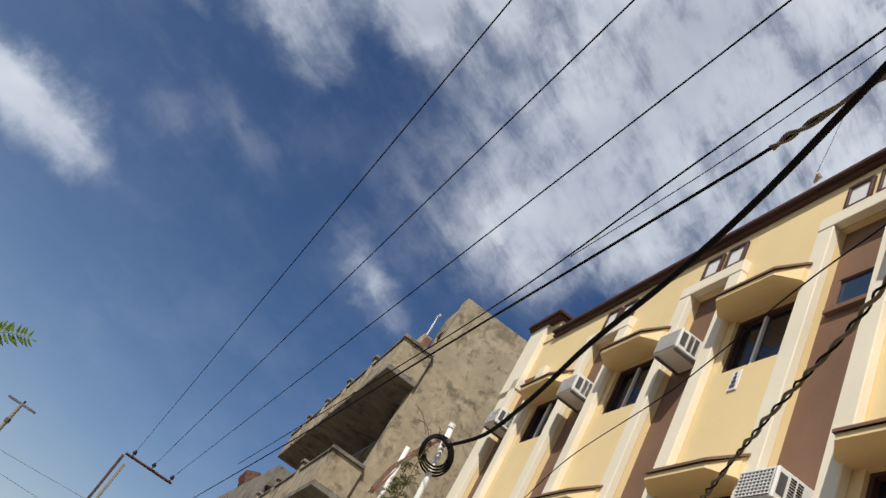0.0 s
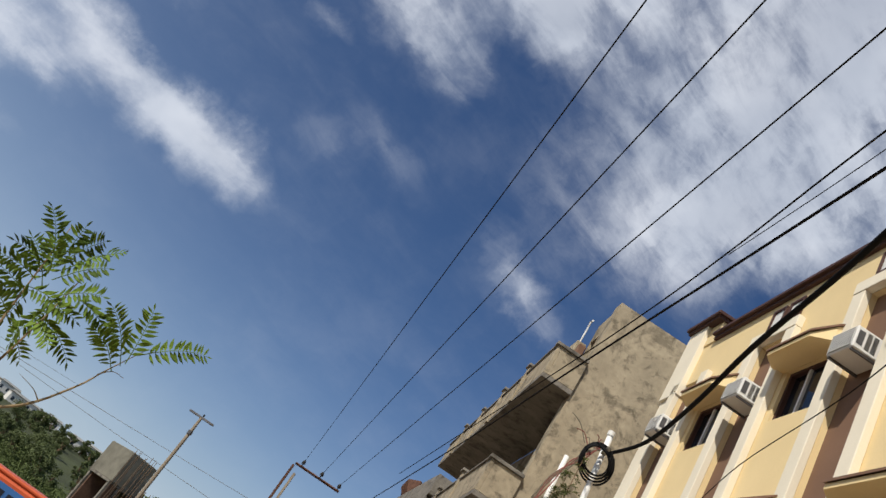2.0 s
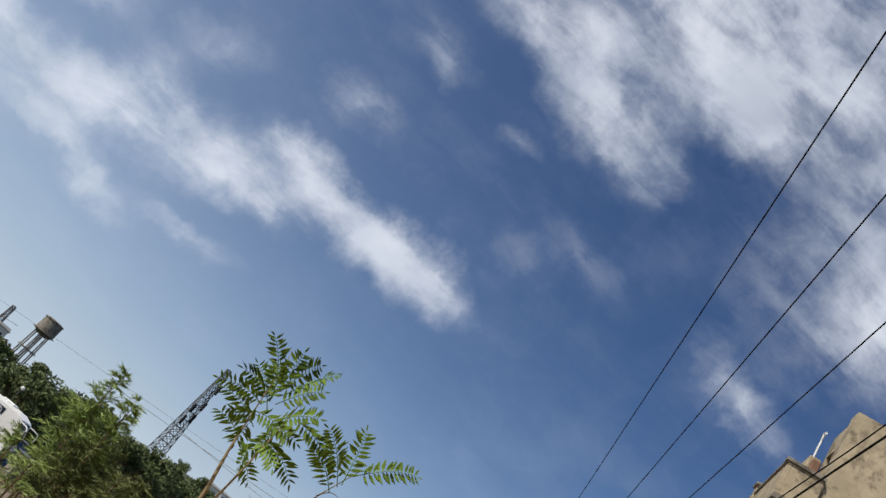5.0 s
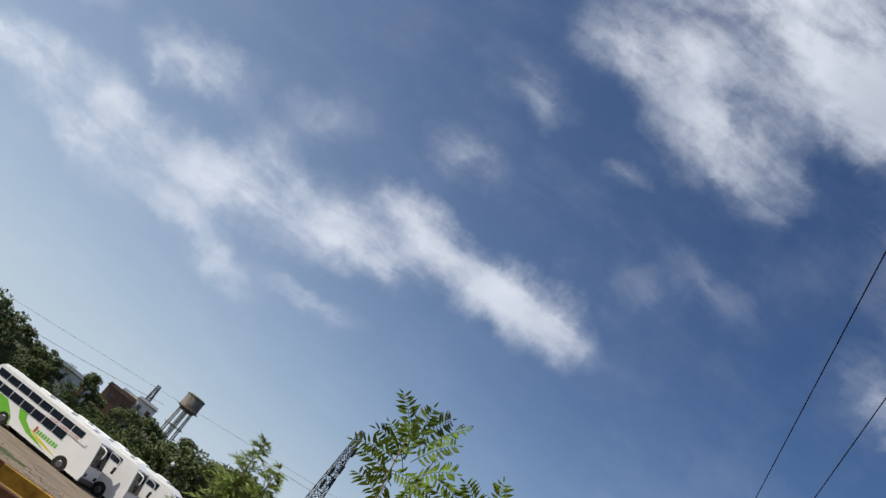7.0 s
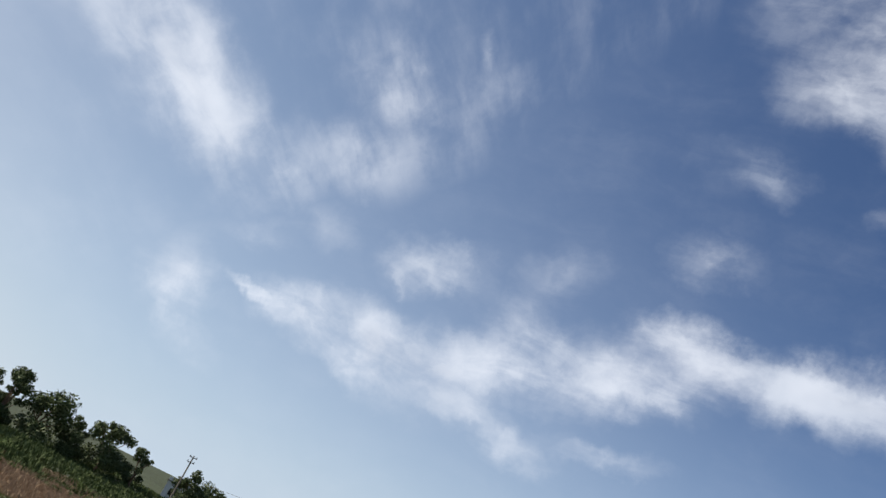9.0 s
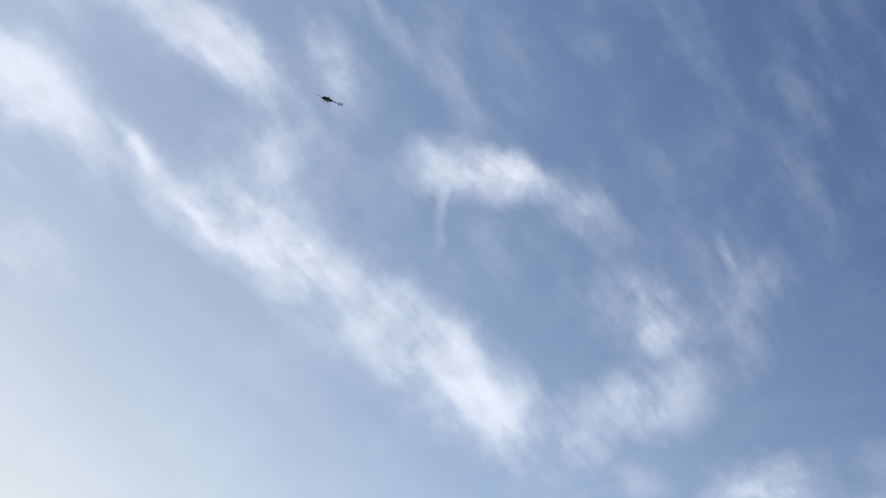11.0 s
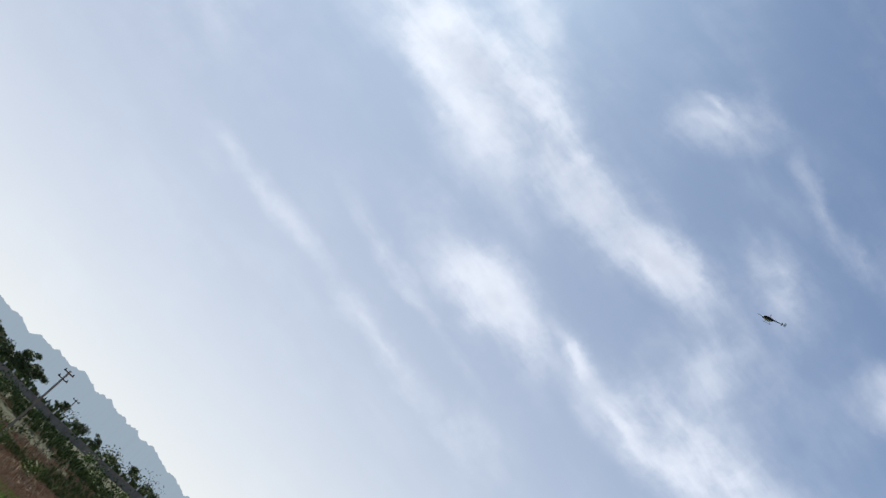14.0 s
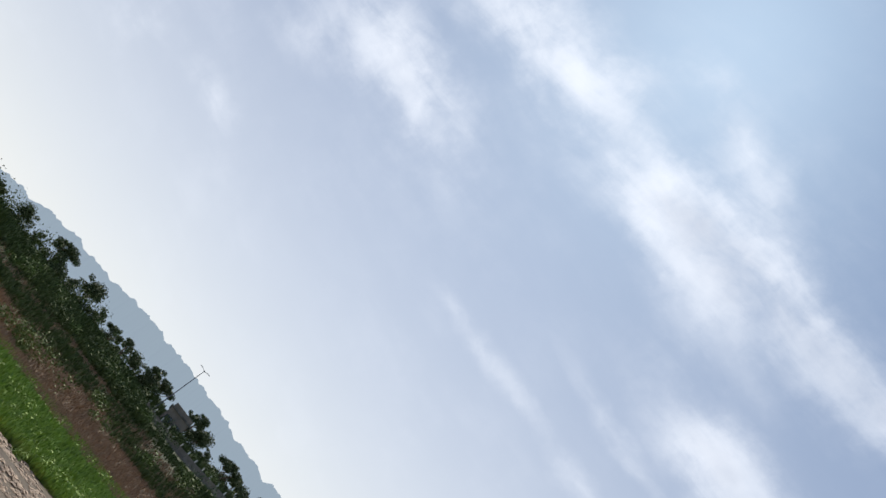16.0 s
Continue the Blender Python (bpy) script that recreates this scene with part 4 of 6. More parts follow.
def thicket(name, label, count, region, size, mat, seed, leaves=260):
    """Rounded shrubs of many small leaves over a stretch of land."""
    rng = np.random.default_rng(seed)
    verts, faces = [], []
    az0, az1, d0, d1 = region
    for _ in range(count):
        az, d = az0 + (az1 - az0) * rng.random(), d0 + (d1 - d0) * rng.random()
        p = bearing(az, d)
        if noise.noise(Vector((p.x * 0.07, p.y * 0.07, seed))) < -0.1:
            continue
        r = size * (0.45 + 0.9 * rng.random())
        z = ground_z(p.x, p.y)
        lobes = [((p.x + rng.normal() * r * 0.6, p.y + rng.normal() * r * 0.6, z + r * (0.3 + 0.7 * rng.random())), r * (0.35 + 0.4 * rng.random())) for _ in range(5)]
        v, f = leaf_cloud(rng, lobes, leaves, 0.10 * size ** 0.5)
        n = len(verts)
        verts += v
        faces += [tuple(i + n for i in q) for q in f]
    return tagged(new(name, raw_mesh(name, verts, faces, mat)), label, "bush", kind="stuff")


FRESHBUSH = material("fresh_bush_leaves", (0.05, 0.085, 0.02), 0.75, vary=0.45, island=0.6, alt=(0.13, 0.18, 0.045), bump=0)
thicket("shrubs", "rounded green shrubs spread over the dry bank", 90, (104, 172, 70, 104), 1.5, FRESHBUSH, 41)
thicket("shrubs", "dark shrubs under the trees on the bank", 150, (104, 172, 94, 122), 2.0, BUSH, 42)
thicket("shrubs", "green shrubs in the dry brush of the field", 30, (56, 80, 64, 108), 0.9, FRESHBUSH, 43)
thicket("shrubs", "thick dark shrubs below the row of trees", 150, (20, 54, 98, 150), 2.0, BUSH, 44)
thicket("shrubs", "dark shrubs round the houses past the field", 45, (54, 70, 114, 150), 1.8, BUSH, 46)
thicket("weeds", "bright green leafy weeds at the bank's foot", 300, (112, 172, 32, 58), 0.5, TURFBLADE, 45, 150)


def rubble(name, label, category, count, region, size, mat, seed, flat=0.5):
    rng = np.random.default_rng(seed)
    verts, faces = [], []
    for _ in range(count):
        az, d = region[0] + (region[1] - region[0]) * rng.random(), region[2] + (region[3] - region[2]) * rng.random()
        p = bearing(az, d)
        if noise.noise(Vector((p.x * 0.3, p.y * 0.3, seed))) < -0.15:
            continue
        p.z = ground_z(p.x, p.y)
        s = size * (0.35 + 1.2 * rng.random() ** 2)
        n = len(verts)
        for ring, (zz, rr) in enumerate(((-0.2, 0.8), (0.45, 1.0), (0.9, 0.5))):
            for k in range(5):
                a = k * 1.257 + ring * 0.5
                r = s * rr * (0.7 + 0.5 * rng.random())
                verts.append((p.x + math.cos(a) * r, p.y + math.sin(a) * r, p.z + zz * s * flat))
        for ring in (0, 1):
            for k in range(5):
                a0, a1 = n + ring * 5 + k, n + ring * 5 + (k + 1) % 5
                faces.append((a0, a1, a1 + 5, a0 + 5))
        faces.append(tuple(n + 10 + k for k in range(5)))
    return tagged(new(name, raw_mesh(name, verts, faces, mat)), label, category, kind="stuff")


STONE = material("broken_stone", (0.17, 0.135, 0.10), 0.9, vary=0.35, island=0.7, alt=(0.30, 0.25, 0.20))
DARKSTONE = material("dark_broken_stone", (0.10, 0.075, 0.052), 0.9, vary=0.5, island=0.9, alt=(0.36, 0.28, 0.21))
LITTER = material("pale_litter", (0.26, 0.24, 0.22), 0.7, vary=0.5, island=0.9, alt=(0.62, 0.60, 0.57))
LITTERRED = material("coloured_litter", (0.34, 0.07, 0.05), 0.7, vary=0.4, island=0.7, alt=(0.16, 0.22, 0.26))
rubble("gravel", "loose broken stones on bare ground", "gravel", 12000, (128, 172, 16, 36), 0.10, DARKSTONE, 21)
rubble("gravel", "loose stones on the parking ground", "gravel", 5000, (40, 72, 12, 50), 0.06, STONE, 22)
rubble("litter", "scattered pale plastic rubbish on the gravel", "litter", 1500, (53, 76, 23, 58), 0.075, LITTER, 23, 0.6)
rubble("litter", "red and blue scraps among the rubbish", "litter", 360, (53, 75, 25, 56), 0.08, LITTERRED, 24, 0.6)

# ---- poles, wires and cables ----
def sagging(a, b, sag, n=14):
    a, b = Vector(a), Vector(b)
    return [a.lerp(b, i / n) - Vector((0, 0, sag * 4 * (i / n) * (1 - i / n))) for i in range(n + 1)]


def smooth_line(pts, per=6):
    """A smooth line through the points."""
    pts = [Vector(p) for p in pts]
    out = []
    for i in range(len(pts) - 1):
        p0, p1, p2, p3 = pts[max(i - 1, 0)], pts[i], pts[i + 1], pts[min(i + 2, len(pts) - 1)]
        for k in range(per):
            t = k / per
            out.append(0.5 * ((2 * p1) + (p2 - p0) * t + (2 * p0 - 5 * p1 + 4 * p2 - p3) * t * t + (3 * p1 - p0 - 3 * p2 + p3) * t ** 3))
    return out + [pts[-1]]


def wire(name, pts, r, mat, label, category="wire", group="", sides=6):
    return tagged(mesh_object(name, tubed(pts, r, sides), mat, smooth=True), label, category, group)


ends = [((-5.239, 31.999, 7.700), (-0.665, 4.594, 7.700)), ((-4.391, 31.927, 7.700), (0.152, 3.943, 7.700)), ((-3.594, 31.988, 7.700), (1.018, 3.253, 7.700))]
for a, b in ends:
    a, b = Vector(a), Vector(b)
    far = a + (b - a) * 2.2
    wire("overhead_wire", sagging(a, far, 0.0), 0.0075, CABLE, "thin bare overhead wire strung along the street", "wire", "overhead wires")

# pole with a crossarm, made of two rails
pa = on_ground(9.2, 33.3)
hpole = thing("power_pole", Matrix.Translation(pa), "twin-rail power pole with a crossarm and insulators", "power pole")
arm_a, arm_b = Vector(ends[0][0]) - pa, Vector(ends[2][0]) - pa
for k in (0, 1):
    o = Vector((0.24 * k - 0.35, 0.05, 0))
    part("rail", boxed(o.x - 0.045, o.x + 0.045, -0.05, 0.05, -0.5, arm_a.z - 0.18 - 0.25 * k), WOODPOLE if k else RUST, hpole)
bm = bmesh.new()
tube(bm, [arm_a + Vector((-0.25, 0, -0.22)), arm_b + Vector((0.1, 0, -0.22))], 0.055, 4)
part("crossarm", bm, RUST, hpole)
for a, b in ends:
    base = Vector(a) - pa
    ins = part("insulator", tubed([base - Vector((0, 0, 0.2)), base - Vector((0, 0, 0.12)), base - Vector((0, 0, 0.10)), base - Vector((0, 0, 0.02)), base + Vector((0, 0, 0.06))], [0.02, 0.02, 0.07, 0.075, 0.03], 10), BLACK, hpole)

pb = on_ground(16.6, 27)
tpole = thing("power_pole", Matrix.Translation(pb), "cement pole with a bare wooden crossbar", "power pole")
toph = EYE + 27 * math.tan(radians(7.5)) - pb.z
part("shaft", tubed([(0, 0, -0.5), (0, 0, toph - 0.5), (0.0, 0, toph)], [0.075, 0.055, 0.045], 10), WOODPOLE, tpole)
part("crossbar", boxed(-0.46, 0.46, -0.035, 0.035, toph - 0.03, toph + 0.04, bevel=0.01), STEEL, tpole)
part("collar", tubed([(0, 0, toph - 0.62), (0, 0, toph - 0.5)], 0.08, 10), STEEL, tpole)
part("pin", tubed([(0.02, 0, toph + 0.05), (0.02, 0, toph + 0.13)], 0.03, 8), BLACK, tpole)

for a, b, d in (((30.41, 3.64), (12.76, 5.14), 55), ((27.35, 3.59), (15.41, 3.84), 60), ((56.57, 0.37), (48.82, 1.39), 60), ((55.69, 1.48), (33.93, 3.74), 90), ((122.37, 4.39), (116.02, 4.52), 70)):
    p, q = bearing(a[0], d, a[1]), bearing(b[0], d * 1.02, b[1])
    e = (p - q) * 0.5
    wire("distant_wire", sagging(p + e, q - e, 0.15), 0.013, OLDCABLE, "thin pale wire across the open ground", "wire", "distant wires", 4)

wire("service_cable", smooth_line([(-2.358, 29.367, 7.000), (-0.364, 16.392, 7.000), (0.408, 11.017, 7.000), (0.851, 8.016, 7.000), (1.114, 6.291, 7.000), (1.485, 3.788, 7.000), (1.595, 2.867, 7.000), (1.680, 2.218, 7.050)]), 0.0125, CABLE, "black service cable strung over the street", "cable")
wire("service_cable", smooth_line([(-1.334, 22.019, 7.200), (0.389, 11.032, 7.200), (0.816, 8.195, 7.200), (1.052, 6.353, 7.200), (1.217, 4.764, 7.200), (1.451, 2.757, 7.200), (1.491, 2.268, 7.200)]), 0.008, CABLE, "thin black service cable over the street", "cable")
wire("service_cable", smooth_line([(1.045, 6.247, 7.100), (1.270, 4.787, 7.100), (1.386, 3.919, 7.100), (1.502, 2.789, 7.100), (1.530, 2.290, 7.100)]), 0.004, CABLE, "very thin black wire over the street", "cable")
wire("drop_cable", smooth_line([(1.470, 9.824, 6.250), (1.609, 8.856, 6.220), (1.603, 7.511, 6.250), (1.536, 6.123, 6.300), (1.529, 4.735, 6.350), (1.503, 3.671, 6.450), (1.424, 2.580, 6.600), (1.358, 1.862, 6.700)]), 0.024, CABLE, "thick black cable running from a pipe over the street", "cable", "", 8)
wire("drop_cable", smooth_line([(2.117, 8.038, 5.500), (1.931, 6.513, 5.500), (1.837, 4.699, 5.500), (1.674, 3.255, 5.500), (1.621, 2.526, 5.500), (1.585, 2.080, 5.500)]), 0.0042, CABLE, "thin slack wire in front of the house", "cable")


def twisted(name, line, r, pitch, mats, label):
    root = tagged(new(name), label, "cable")
    pts = smooth_line(line, 14)
    total = 0
    rows = [[], []]
    for i, p in enumerate(pts):
        total += (p - pts[i - 1]).length if i else 0
        d = (pts[min(i + 1, len(pts) - 1)] - pts[max(i - 1, 0)]).normalized()
        s = d.cross(Vector((0, 0, 1))).normalized()
        u = d.cross(s)
        for k in (0, 1):
            a = total / pitch * 6.283 + k * math.pi + 2.2 * noise.noise(Vector((total * 1.7, 5, 0)))
            wob = 1 + 0.8 * noise.noise(Vector((total * 2.3, k, 0)))
            rows[k].append(p + (s * math.cos(a) + u * math.sin(a)) * r * wob)
    for k in (0, 1):
        part("strand", tubed(rows[k], r * (0.95 if k else 0.6), 7), mats[k], root, smooth=True)
    return root


twisted("twisted_cable", [(2.186, 4.521, 4.800), (2.061, 4.130, 4.800), (1.899, 3.640, 4.800), (1.713, 3.040, 4.800), (1.576, 2.546, 4.800), (1.445, 2.159, 4.800), (1.385, 1.892, 4.850)], 0.0095, 0.27, (CABLE, OLDCABLE), "pair of old cables twisted round each other before the house")
twisted("twisted_cable", [(1.475, 3.763, 6.970), (1.522, 3.395, 6.970), (1.556, 3.130, 6.970), (1.595, 2.860, 6.970), (1.629, 2.556, 6.970)], 0.015, 0.5, (OLDCABLE, OLDCABLE), "frayed grey wrapping twisted round the service cable")
rag = tagged(mesh_object("rag", tubed([(1.626, 3.331, 6.500), (1.652, 3.343, 6.500), (1.653, 3.384, 6.470)], [0.012, 0.022, 0.008], 6), LITTER), "scrap of cloth caught on a thin line", "rag")
wire("hanging_line", [(1.626, 3.331, 6.500), (1.590, 3.168, 6.900)], 0.0015, CABLE, "fine thread holding a scrap of cloth", "wire")

# white standpipes with a coil of cable
D1 = 9.6
pipes = thing("standpipe", pose(0, 0, 0), "white plastic standpipe carrying cables", "pipe", "standpipes")
top = bearing((-7.86, 21.73)[0], D1, (-7.86, 21.73)[1])
low = bearing((-8.21, 16.46)[0], D1, (-8.21, 16.46)[1])
foot = low + (low - top) * ((low.z) / (top.z - low.z))
part("tube", tubed([foot, low, top], 0.038, 10), WHITE, pipes, smooth=True)
part("cap", tubed([top - Vector((0, 0, 0.03)), top + Vector((0, 0, 0.03))], 0.047, 10), WHITE, pipes)
pipes2 = thing("standpipe", pose(0, 0, 0), "thin white standpipe with red wires", "pipe", "standpipes")
top2 = bearing((-5.86, 19.00)[0], D1 + 0.3, (-5.86, 19.00)[1])
low2 = bearing((-5.97, 15.20)[0], D1 + 0.3, (-5.97, 15.20)[1])
foot2 = low2 + (low2 - top2) * ((low2.z) / (top2.z - low2.z))
part("tube", tubed([foot2, low2, top2], 0.03, 10), WHITE, pipes2, smooth=True)
coil_at = bearing((-7.75, 19.62)[0], D1 - 0.1, (-7.75, 19.62)[1])
side, up = Vector((0.93, 0.12, -0.2)).normalized(), Vector((0.1, -0.25, 1)).normalized()
coil = tagged(new("cable_coil"), "coil of black cable hung on a standpipe", "cable coil")
for k in range(4):
    r = 0.165 + 0.018 * k
    part("loop", tubed([coil_at + Vector((0.01 * k, 0.03 * k - 0.05, 0)) + side * math.cos(t * 0.2618 + k) * r + up * math.sin(t * 0.2618 + k) * r * (0.95 + 0.04 * k) for t in range(25)], 0.013, 6), CABLE, coil, smooth=True)
part("lashing", tubed([coil_at + side * 0.02 + up * 0.12, coil_at + side * 0.05 + up * 0.24], 0.03, 6), OLDCABLE, coil)
bundle = tagged(new("wire_bundle"), "tangle of faded red wires between the standpipes", "wire bundle")
rg = random.Random(9)
marks = [(-5.12, 15.30), (-5.57, 17.10), (-6.19, 18.49), (-6.87, 19.65), (-7.73, 20.78)]
for k in range(7):
    pts = []
    for az, el in marks:
        pts.append(bearing(az + rg.uniform(-0.25, 0.25), D1 + 0.1, el + rg.uniform(-0.3, 0.3)))
    part("strand", tubed(smooth_line(pts, 4), 0.008, 5), REDWIRE if k % 2 else OLDCABLE, bundle, smooth=True)
for k in range(6):
    a = (-7.10, 20.65)
    p = bearing(a[0] + rg.uniform(-0.6, 0.6), D1, a[1] - 0.3)
    q = p + Vector((rg.uniform(-0.35, 0.1), rg.uniform(-0.1, 0.1), rg.uniform(0.05, 0.28)))
    part("loose_end", tubed(smooth_line([p, (p + q) / 2 + Vector((0, 0, 0.06)), q], 4), 0.006, 5), REDWIRE if k % 2 else OLDCABLE, bundle)


# ---- plants close by ----
def plume(name, label, stems, d, mat, seed, blade=0.055, dense=1.0):
    """A soft shrub: stems (top bearing, top height, how far down it is leafy) with arching sprays of narrow blades."""
    rng = np.random.default_rng(seed)
    root = tagged(new(name), label, "shrub")
    verts, faces = [], []
    for az, el, length, spread in stems:
        top = bearing(az, d + rng.uniform(-0.25, 0.25), el)
        gz = ground_z(top.x, top.y)
        part("stem", tubed([Vector((top.x + 0.1, top.y, gz - 0.1)), Vector((top.x + 0.04, top.y, (gz + top.z) / 2)), top], [0.028, 0.018, 0.004], 6), BARK, root)
        for k in range(int(64 * dense * length / 1.4)):
            f = rng.random()
            start = Vector((top.x, top.y, top.z - length * f + 0.02))
            a = rng.random() * 6.283
            reach = spread * (0.22 + 0.78 * min(1.0, f * 1.9)) * rng.uniform(0.5, 1.1)
            out = Vector((math.cos(a), math.sin(a), 0))
            rise = rng.uniform(0.35, 1.0)
            line = [start + out * reach * t + Vector((0, 0, reach * (rise * t - 0.55 * t * t))) for t in np.linspace(0, 1, 7)]
            for i in range(6):
                fw = (line[i + 1] - line[i]).normalized()
                for h in (0.0, 0.33, 0.66):
                    p = line[i].lerp(line[i + 1], h)
                    for sgn in (-1, 1):
                        turn = fw.cross(Vector((rng.normal() * 0.4, rng.normal() * 0.4, 1))).normalized() * sgn
                        way_out = (fw * 0.9 + turn * 0.75 + Vector((0, 0, rng.uniform(-0.2, 0.35)))).normalized() * blade * rng.uniform(0.7, 1.4)
                        w = way_out.cross(Vector((rng.normal(), rng.normal(), 1))).normalized() * blade * 0.055
                        m, n = p + way_out * 0.45, len(verts)
                        verts += [p, m - w, p + way_out, m + w]
                        faces.append((n, n + 1, n + 2, n + 3))
    foliage = tagged(new("foliage", raw_mesh("foliage", verts, faces, mat)), kind="stuff")
    foliage.parent = root
    return root


plume("feathery_shrub", "feathery light green shrub standing beside the sapling", [(38.3, 3.7, 1.1, 0.30), (36.5, 2.9, 0.7, 0.2), (38.1, 1.6, 0.9, 0.32)], 8.0, FEATHER, 31, 0.075, 1.7)
plume("feathery_shrub", "dark olive feathery shrub thick around the sapling", [(37.0, -1.0, 1.2, 0.42), (35.4, -0.2, 1.2, 0.4), (34.0, -1.0, 1.1, 0.45), (32.6, -0.7, 1.1, 0.4), (31.2, -1.8, 0.9, 0.4), (35.8, -2.2, 0.9, 0.45), (33.0, -2.8, 0.8, 0.45), (29.8, -2.8, 0.7, 0.35)], 7.9, OLIVELEAF, 33, 0.065, 2.2)
plume("feathery_shrub", "low pale green feathery shrub", [(40.2, -2.4, 0.7, 0.35), (38.6, -3.2, 0.6, 0.35), (33.8, -3.6, 0.6, 0.35)], 7.2, FEATHER, 35, 0.07, 0.9)
plume("cypress", "narrow dark cypress top beside the standpipes", [(-6.97, 19.3, 1.5, 0.2), (-6.5, 17.9, 1.0, 0.18)], 8.8, OLIVELEAF, 32, 0.05, 1.0)
plume("feathery_shrub", "low fresh green shrub at the sapling's foot", [(31.64, -2.6, 0.5, 0.3), (30.2, -3.2, 0.5, 0.3)], 6.6, LEAF, 34, 0.06, 0.8)


def pinnate_leaf(start, end, seed):
    """A compound leaf: a thin stalk with pairs of pointed leaflets."""
    rng = np.random.default_rng(seed)
    start, end = Vector(start), Vector(end)
    axis = end - start
    length = axis.length
    fw = axis.normalized()
    view = Vector((start.x, start.y, start.z - EYE)).normalized()
    tilt = view + Vector(rng.normal(size=3)) * 0.35
    side = fw.cross(tilt).normalized()
    face = side.cross(fw)
    line = [start.lerp(end, t) + Vector((0, 0, 0.10 * length * math.sin(math.pi * t))) for t in (0, 0.2, 0.4, 0.6, 0.8, 1.0)]
    bm = bmesh.new()
    tube(bm, line, [0.004, 0.0035, 0.003, 0.0025, 0.002, 0.001], 4)
    pairs = max(5, int(length / 0.037))
    for i in range(pairs + 1):
        t = 0.14 + 0.86 * i / pairs
        k = min(4, int(t * 5))
        p = line[k].lerp(line[k + 1], t * 5 - k)
        size = (0.088 if i < pairs else 0.08) * (0.8 + 0.35 * rng.random()) * (0.65 + 0.6 * math.sin(math.pi * min(1, 0.15 + 0.8 * t)))
        for sgn in ((-1, 1) if i < pairs else (0,)):
            d = (fw * 0.62 + side * sgn * 0.9 + Vector((0, 0, -0.28)) + Vector(rng.normal(size=3)) * 0.13).normalized()
            w = d.cross(face).normalized() * size * 0.125
            lift = face * size * 0.06
            vs = [bm.verts.new(v) for v in (p, p + d * size * 0.3 + w + lift, p + d * size * 0.65 + w * 0.85 + lift, p + d * size - lift, p + d * size * 0.65 - w * 0.85 + lift, p + d * size * 0.3 - w + lift)]
            bm.faces.new(vs)
    return bm


SD = 6.2
sapling = tagged(new("sapling"), "young broadleaf sapling with feathery compound leaves", "tree")


def spot(q, off=0.0):
    return bearing(q[0], SD + off, q[1])


base = spot((29.29, -2.10))
foot = Vector((base.x - 0.12, base.y - 0.02, ground_z(base.x, base.y) - 0.1))
part("trunk", tubed(smooth_line([foot, foot.lerp(base, 0.55) + Vector((-0.05, 0, 0)), base, spot((29.40, 1.25)), spot((29.99, 4.27), 0.1), spot((30.41, 6.98), 0.15), spot((31.13, 11.99), 0.2)], 4), [0.023 - 0.020 * i / 24 for i in range(25)], 8), STEMWOOD, sapling, smooth=True)
for pts in (((29.19, -1.73), (28.68, 1.46), (28.46, 4.55), (28.36, 7.93), (28.42, 11.04)),
            ((28.93, -0.73), (25.84, 1.62), (24.07, 4.41), (23.31, 6.31), (22.32, 8.59)),
            ((29.26, 1.45), (29.87, 4.14), (30.25, 5.23)),
            ((23.58, 5.78), (22.97, 6.48), (22.15, 6.54)),
            ((25.24, 2.51), (25.93, 2.88), (27.14, 3.08))):
    line = smooth_line([spot(q, 0.05 * i) for i, q in enumerate(pts)], 4)
    n = len(line) - 1
    part("branch", tubed(line, [(0.0125 if n > 10 else 0.005) * (1 - 0.8 * i / n) for i in range(n + 1)], 7), STEMWOOD, sapling, smooth=True)
FRONDS = [((30.17, 9.02), (32.81, 12.01)), ((29.83, 7.94), (32.43, 9.88)), ((30.36, 7.99), (33.72, 7.51)), ((30.11, 9.17), (30.48, 12.43)),
          ((30.00, 9.75), (28.93, 12.52)), ((29.55, 9.53), (27.46, 12.82)), ((29.78, 6.55), (32.94, 7.29)), ((30.00, 7.32), (31.64, 6.08)),
          ((29.05, 7.61), (26.65, 9.72)), ((28.41, 7.17), (29.00, 4.73)), ((28.73, 6.44), (25.48, 5.26)), ((29.32, 5.50), (28.78, 4.07)),
          ((28.04, 8.66), (24.32, 7.77)), ((28.86, 4.47), (27.66, 3.67)), ((22.85, 7.02), (25.78, 9.64)), ((22.69, 7.29), (23.59, 11.05)),
          ((22.45, 8.17), (18.90, 10.81)), ((30.53, 7.37), (27.44, 7.28)), ((29.66, 8.56), (27.63, 11.29)), ((30.46, 8.63), (32.89, 9.00)),
          ((29.93, 5.24), (32.27, 5.94)), ((29.82, 7.23), (28.56, 8.97)), ((29.35, 7.13), (26.78, 7.51)), ((29.06, 6.18), (26.96, 5.26)), ((28.57, 8.72), (26.01, 8.59)), ((30.07, 8.47), (31.16, 10.76)),
          ((29.97, 7.82), (29.84, 5.56)), ((29.42, 8.03), (31.26, 8.70)), ((30.18, 6.46), (30.00, 4.96)), ((23.03, 6.43), (25.66, 7.91))]
for i, (a, b) in enumerate(FRONDS):
    off = 0.12 + 0.28 * math.sin(i * 2.1)
    if i in (21, 24, 26, 27):
        continue
    part("leaf", pinnate_leaf(spot(a, 0.1 + off * 0.3), spot(b, off), 50 + i), LEAF, sapling)

